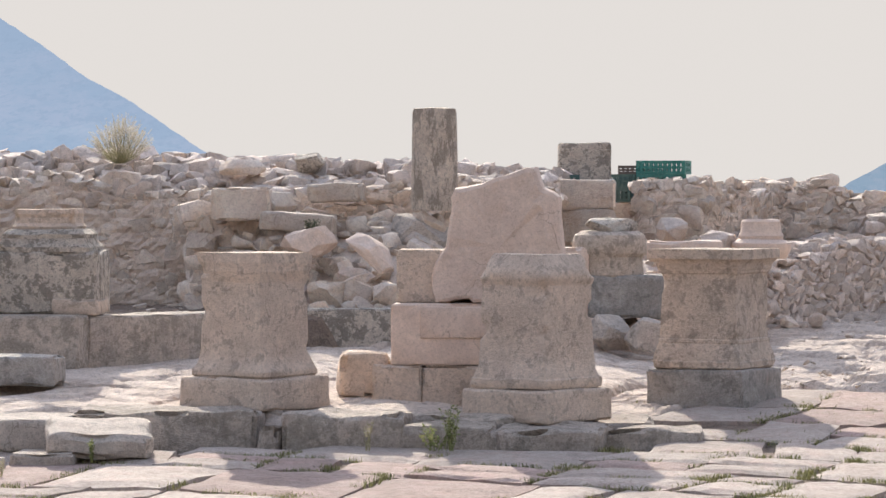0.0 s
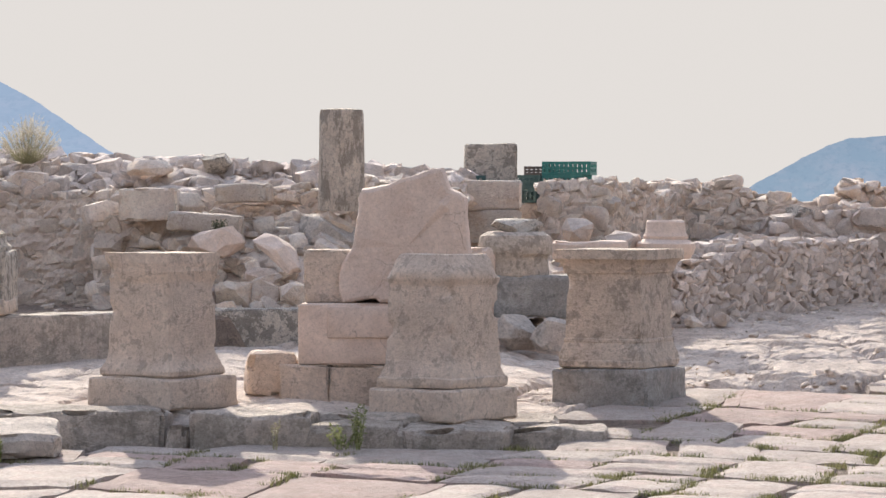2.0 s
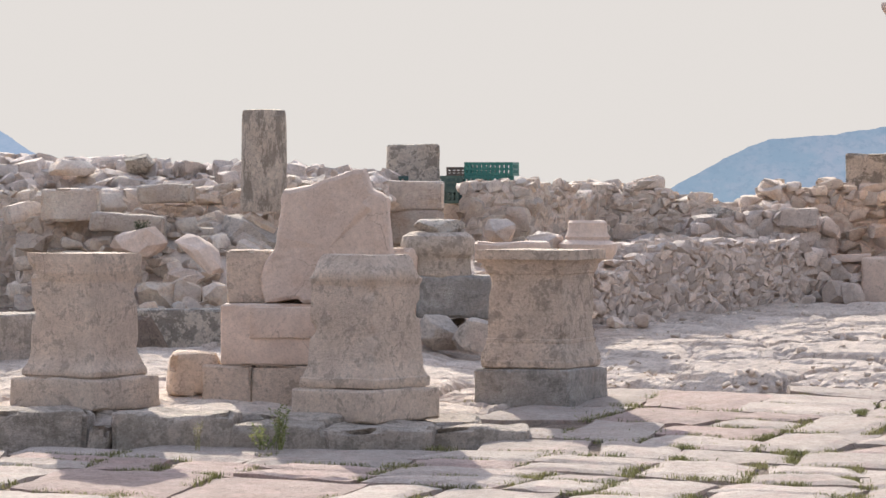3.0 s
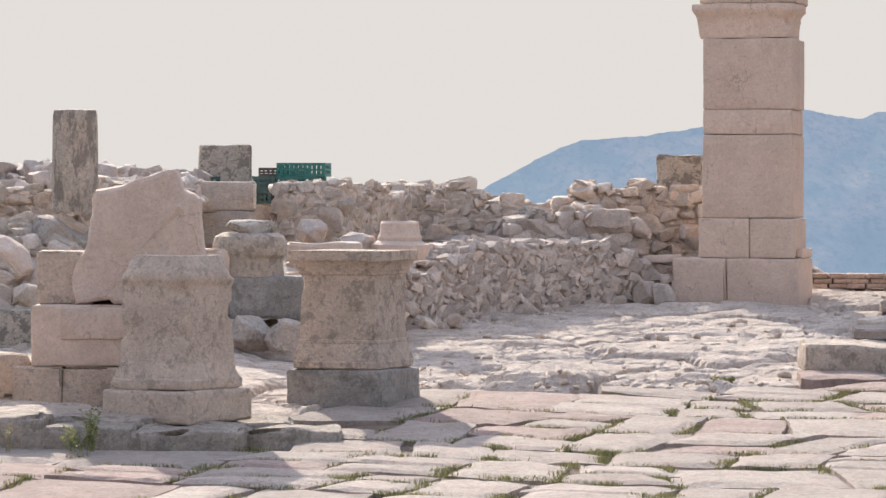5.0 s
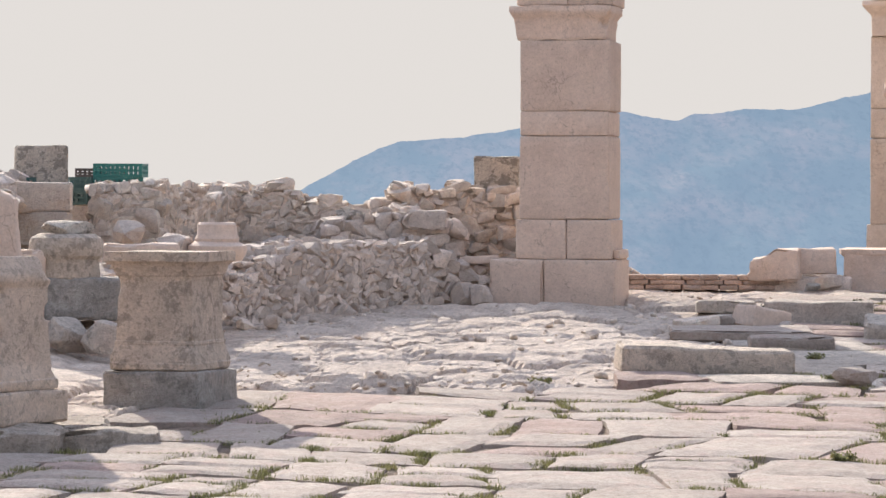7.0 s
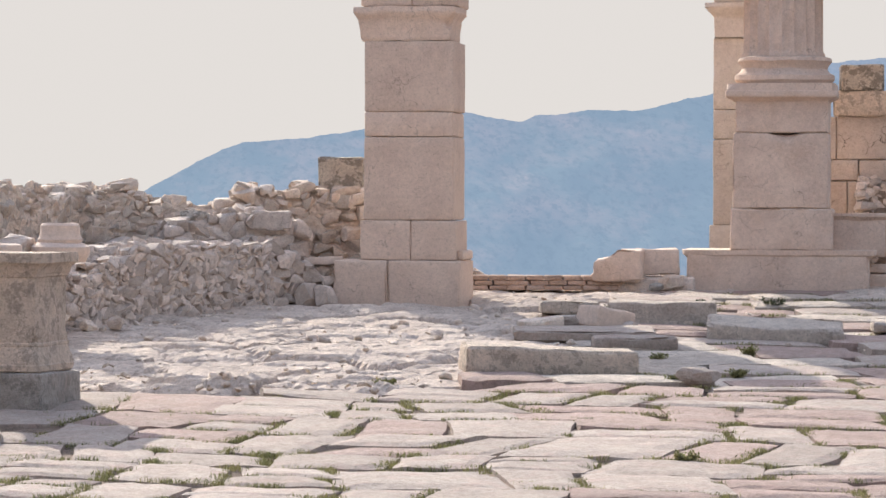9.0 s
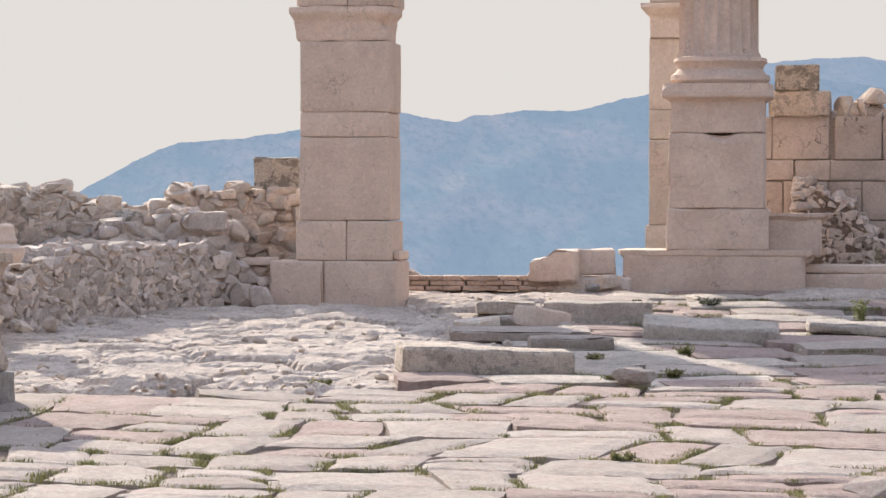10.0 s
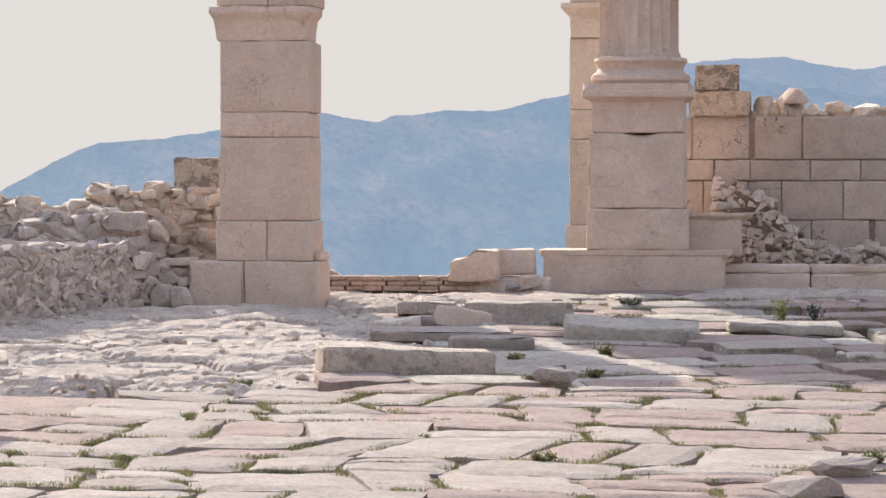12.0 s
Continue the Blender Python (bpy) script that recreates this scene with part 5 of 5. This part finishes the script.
# ---- loose small stones along the edge of the bedrock and under the walls ----
rnd = random.Random(91)
verts, faces = [], []
for _ in range(520):
    kind = rnd.random()
    if kind < 0.5:
        x, y = rnd.uniform(-2.0, 4.0), rnd.uniform(32.0, 41.0)
        if x > 3 + 0.3 * (y - 33):
            continue
        if y > 37.8 and x < -1.0 + (y - 38.0) * 0.78 + 0.1:
            continue
    elif kind < 0.62:
        x, y = rnd.uniform(-1.6, 4.2), 31.9 + abs(rnd.gauss(0, 0.7))
    elif kind < 0.75:
        s = rnd.random()
        x, y = -1.0 + 2.6 * s + abs(rnd.gauss(0, 0.2)), 37.9 + 3.3 * s - abs(rnd.gauss(0, 0.15))
    else:
        x, y = rnd.uniform(3.5, 9.5), rnd.uniform(34, 43.4)
    w = 0.02 + 0.09 * rnd.random() ** 4
    m = Matrix.Translation((x, y, max(rock_height(x, y), grade(y) - 0.02) + w * 0.05)) @ pose(0, 0, 0, rnd.uniform(-30, 30), rnd.uniform(-30, 30), rnd.uniform(0, 360)) @ Matrix.Diagonal((w * 1.3, w, w * 0.7, 1))
    co, fs = stone_points[rnd.randrange(SHAPES)]
    base = len(verts)
    verts += [m @ c for c in co]
    faces += [tuple(base + i for i in f) for f in fs]
me = bpy.data.meshes.new("pebbles")
me.from_pydata(verts, [], faces)
me.materials.append(RUBBLE)
me.shade_smooth()
solo("pebbles", me, RUBBLE, "scattered small broken stones on the bedrock", "pebbles", kind="stuff")


# ---- grass and weeds ----
def blades(spots, low, high, seed, width=0.006):
    rnd = random.Random(seed)
    verts, faces = [], []
    for x, y, z, spreads, count in spots:
        for _ in range(count):
            px, py = x + rnd.gauss(0, spreads), y + rnd.gauss(0, spreads * 0.5)
            h, a, lean = rnd.uniform(low, high), rnd.uniform(0, 6.28), rnd.uniform(0.1, 0.7)
            b = len(verts)
            dx, dy = math.cos(a), math.sin(a)
            verts += [(px - dy * width, py + dx * width, z), (px + dy * width, py - dx * width, z), (px + dx * h * lean * 0.4 + dy * width * 0.6, py + dy * h * lean * 0.4, z + h * 0.6), (px + dx * h * lean, py + dy * h * lean, z + h)]
            faces += [(b, b + 1, b + 2), (b, b + 2, b + 3)]
    me = bpy.data.meshes.new("grass")
    me.from_pydata(verts, [], faces)
    return me


rnd = random.Random(5)
spots = []
for a, b in joints:
    if rnd.random() < 0.66:
        n = rnd.randrange(2, 10)
        s0 = rnd.random() * 0.6
        for k in range(n):
            p = a.lerp(b, min(1, s0 + k * 0.07))
            spots.append((p.x, p.y, grade(p.y) - 0.035, 0.04, rnd.randrange(14, 44)))
for a, b in joints:
    if rnd.random() < 0.5:                # thicker tufts where joints meet
        for _ in range(rnd.randrange(2, 5)):
            spots.append((b.x + rnd.gauss(0, 0.06), b.y + rnd.gauss(0, 0.1), grade(b.y) - 0.03, 0.05, 40))
for _ in range(46):
    x, y = rnd.uniform(-2.2, 0.3), rnd.uniform(27.4, 31.6)
    if abs(x + 1.37) > 0.6 or y < 30:
        spots.append((x, y, grade(y) - 0.03, 0.05, 12))
me = blades(spots, 0.008, 0.055, 3, 0.004)
me.materials.append(GRASS)
solo("grass", me, GRASS, "short green and yellow grass in the paving joints", "grass", kind="stuff")


def weed(name, at, h, wide, stems, leaf, seed, label, leaf_size=0.02, stem_material=None, dome=False):
    """A plant of thin branching stems with many small leaves."""
    rnd = random.Random(seed)
    ob = thing(name, label, "plant", at)
    sv, sf, lv, lf = [], [], [], []
    for _ in range(stems):
        a, r = rnd.uniform(0, 6.28), wide * rnd.random() ** 0.6
        top = Vector((math.cos(a) * r, math.sin(a) * r, h * rnd.uniform(0.55, 1.0)))
        if dome:
            lean = 1.3 * rnd.random() ** 0.6
            top = Vector((math.cos(a) * math.sin(lean) * wide, math.sin(a) * math.sin(lean) * wide, h * (0.12 + 0.88 * math.cos(lean)))) * rnd.uniform(0.75, 1.05)
            r = 0.12
        prev = Vector((math.cos(a) * r * 0.3 + rnd.gauss(0, 0.01), math.sin(a) * r * 0.3 + rnd.gauss(0, 0.01), 0))
        for k in range(1, 6):
            t = k / 5
            p = Vector((top.x * (0.3 + 0.7 * t ** 1.1), top.y * (0.3 + 0.7 * t ** 1.1), top.z * t * (1.12 - 0.12 * t))) + Vector((rnd.gauss(0, 0.008), rnd.gauss(0, 0.008), 0))
            w = (0.002 if dome else 0.0032) * (1.1 - t * 0.8)
            b = len(sv)
            sv += [prev + Vector((-w, 0, 0)), prev + Vector((w, 0, 0)), p + Vector((w, 0, 0)), p + Vector((-w, 0, 0)), prev + Vector((0, -w, 0)), prev + Vector((0, w, 0)), p + Vector((0, w, 0)), p + Vector((0, -w, 0))]
            sf += [(b, b + 1, b + 2, b + 3), (b + 4, b + 5, b + 6, b + 7)]
            if k > (3 if dome else 1):
                for _ in range(14 if dome else 4):
                    q = prev.lerp(p, rnd.random())
                    d = Vector((rnd.gauss(0, 1), rnd.gauss(0, 1), rnd.gauss(0.4, 0.6))).normalized() * leaf_size * rnd.uniform(0.6, 1.5)
                    e = d.cross(Vector((rnd.gauss(0, 1), rnd.gauss(0, 1), 1))).normalized() * leaf_size * 0.35
                    b = len(lv)
                    lv += [q, q + d * 0.5 + e, q + d, q + d * 0.5 - e]
                    lf.append((b, b + 1, b + 2, b + 3))
            prev = p
    for nm, vv, ff, mat in (("stalk", sv, sf, stem_material or leaf), ("foliage", lv, lf, leaf)):
        me = bpy.data.meshes.new(nm)
        me.from_pydata(vv, [], ff)
        me.materials.append(mat)
        tagged(part(nm, me, mat, ob), kind="stuff")
    return ob


weed("weed", (-3.30, 27.0, -0.16), 0.40, 0.09, 16, LEAF, 1, "tall green weed growing at the foot of the step", 0.026)
weed("weed", (-3.42, 27.0, -0.16), 0.22, 0.14, 14, LEAF, 2, "bushy green weed growing at the foot of the step", 0.024)
weed("weed", (-3.95, 26.9, -0.16), 0.24, 0.05, 7, DRY_STEM, 3, "thin dry weed growing from a joint", 0.016)
weed("weed", (-5.98, 26.0, -0.2), 0.22, 0.05, 7, LEAF, 4, "thin green weed beside a fallen slab", 0.02)
weed("weed", (-6.5, 25.2, -0.25), 0.14, 0.05, 6, DRY_STEM, 5, "thin dry weed in a paving joint", 0.016)
weed("weed", (-5.65, 26.4, -0.18), 0.12, 0.09, 8, DRY_STEM, 6, "dry tuft beside a fallen slab", 0.016)
weed("weed", (8.85, 39.0, 0.42), 0.34, 0.13, 20, LEAF, 7, "leafy green weed in the broken steps", 0.03)
weed("weed", (9.35, 39.4, 0.45), 0.2, 0.16, 16, LEAF_DARK, 8, "dark low weed in the broken steps", 0.026)
weed("weed", (6.55, 41.0, 0.53), 0.13, 0.12, 22, LEAF_DARK, 9, "dark low shrub among the broken slabs", 0.025)
weed("weed", (7.45, 41.2, 0.54), 0.16, 0.2, 34, LEAF_DARK, 10, "dark low shrub among the broken slabs", 0.025)
weed("weed", (5.35, 40.6, 0.5), 0.1, 0.1, 14, LEAF_DARK, 11, "dark low shrub among the broken slabs", 0.025)
weed("weed", (10.45, 45.1, 0.98), 0.34, 0.08, 8, DRY_STEM, 12, "dry stalks growing by the bench", 0.02)
weed("weed", (10.7, 45.1, 0.98), 0.45, 0.08, 7, DRY_STEM, 13, "dry stalks growing by the bench", 0.02)
weed("weed", (-5.75, 35.0, 1.5), 0.12, 0.12, 16, LEAF_DARK, 14, "dark tuft growing in the rubble slope", 0.02)
weed("bush", (-8.33, 37.6, 2.22), 0.56, 0.42, 260, SEED_HEAD, 15, "dry bush with straw stems and pale seed heads", 0.013, STRAW, True)
for k, (x, y, h) in enumerate(((4.95, 32.6, 0.10), (5.05, 34.6, 0.12), (6.1, 35.2, 0.14), (5.6, 33.0, 0.12), (4.1, 26.6, 0.12), (3.7, 34.6, 0.1), (6.7, 26.2, 0.14), (2.1, 32.4, 0.08))):
    weed("weed", (x, y, grade(y) - 0.03), h * 0.8, 0.11, 26, GRASS, 20 + k, "yellow-green tuft between broken slabs", 0.03)
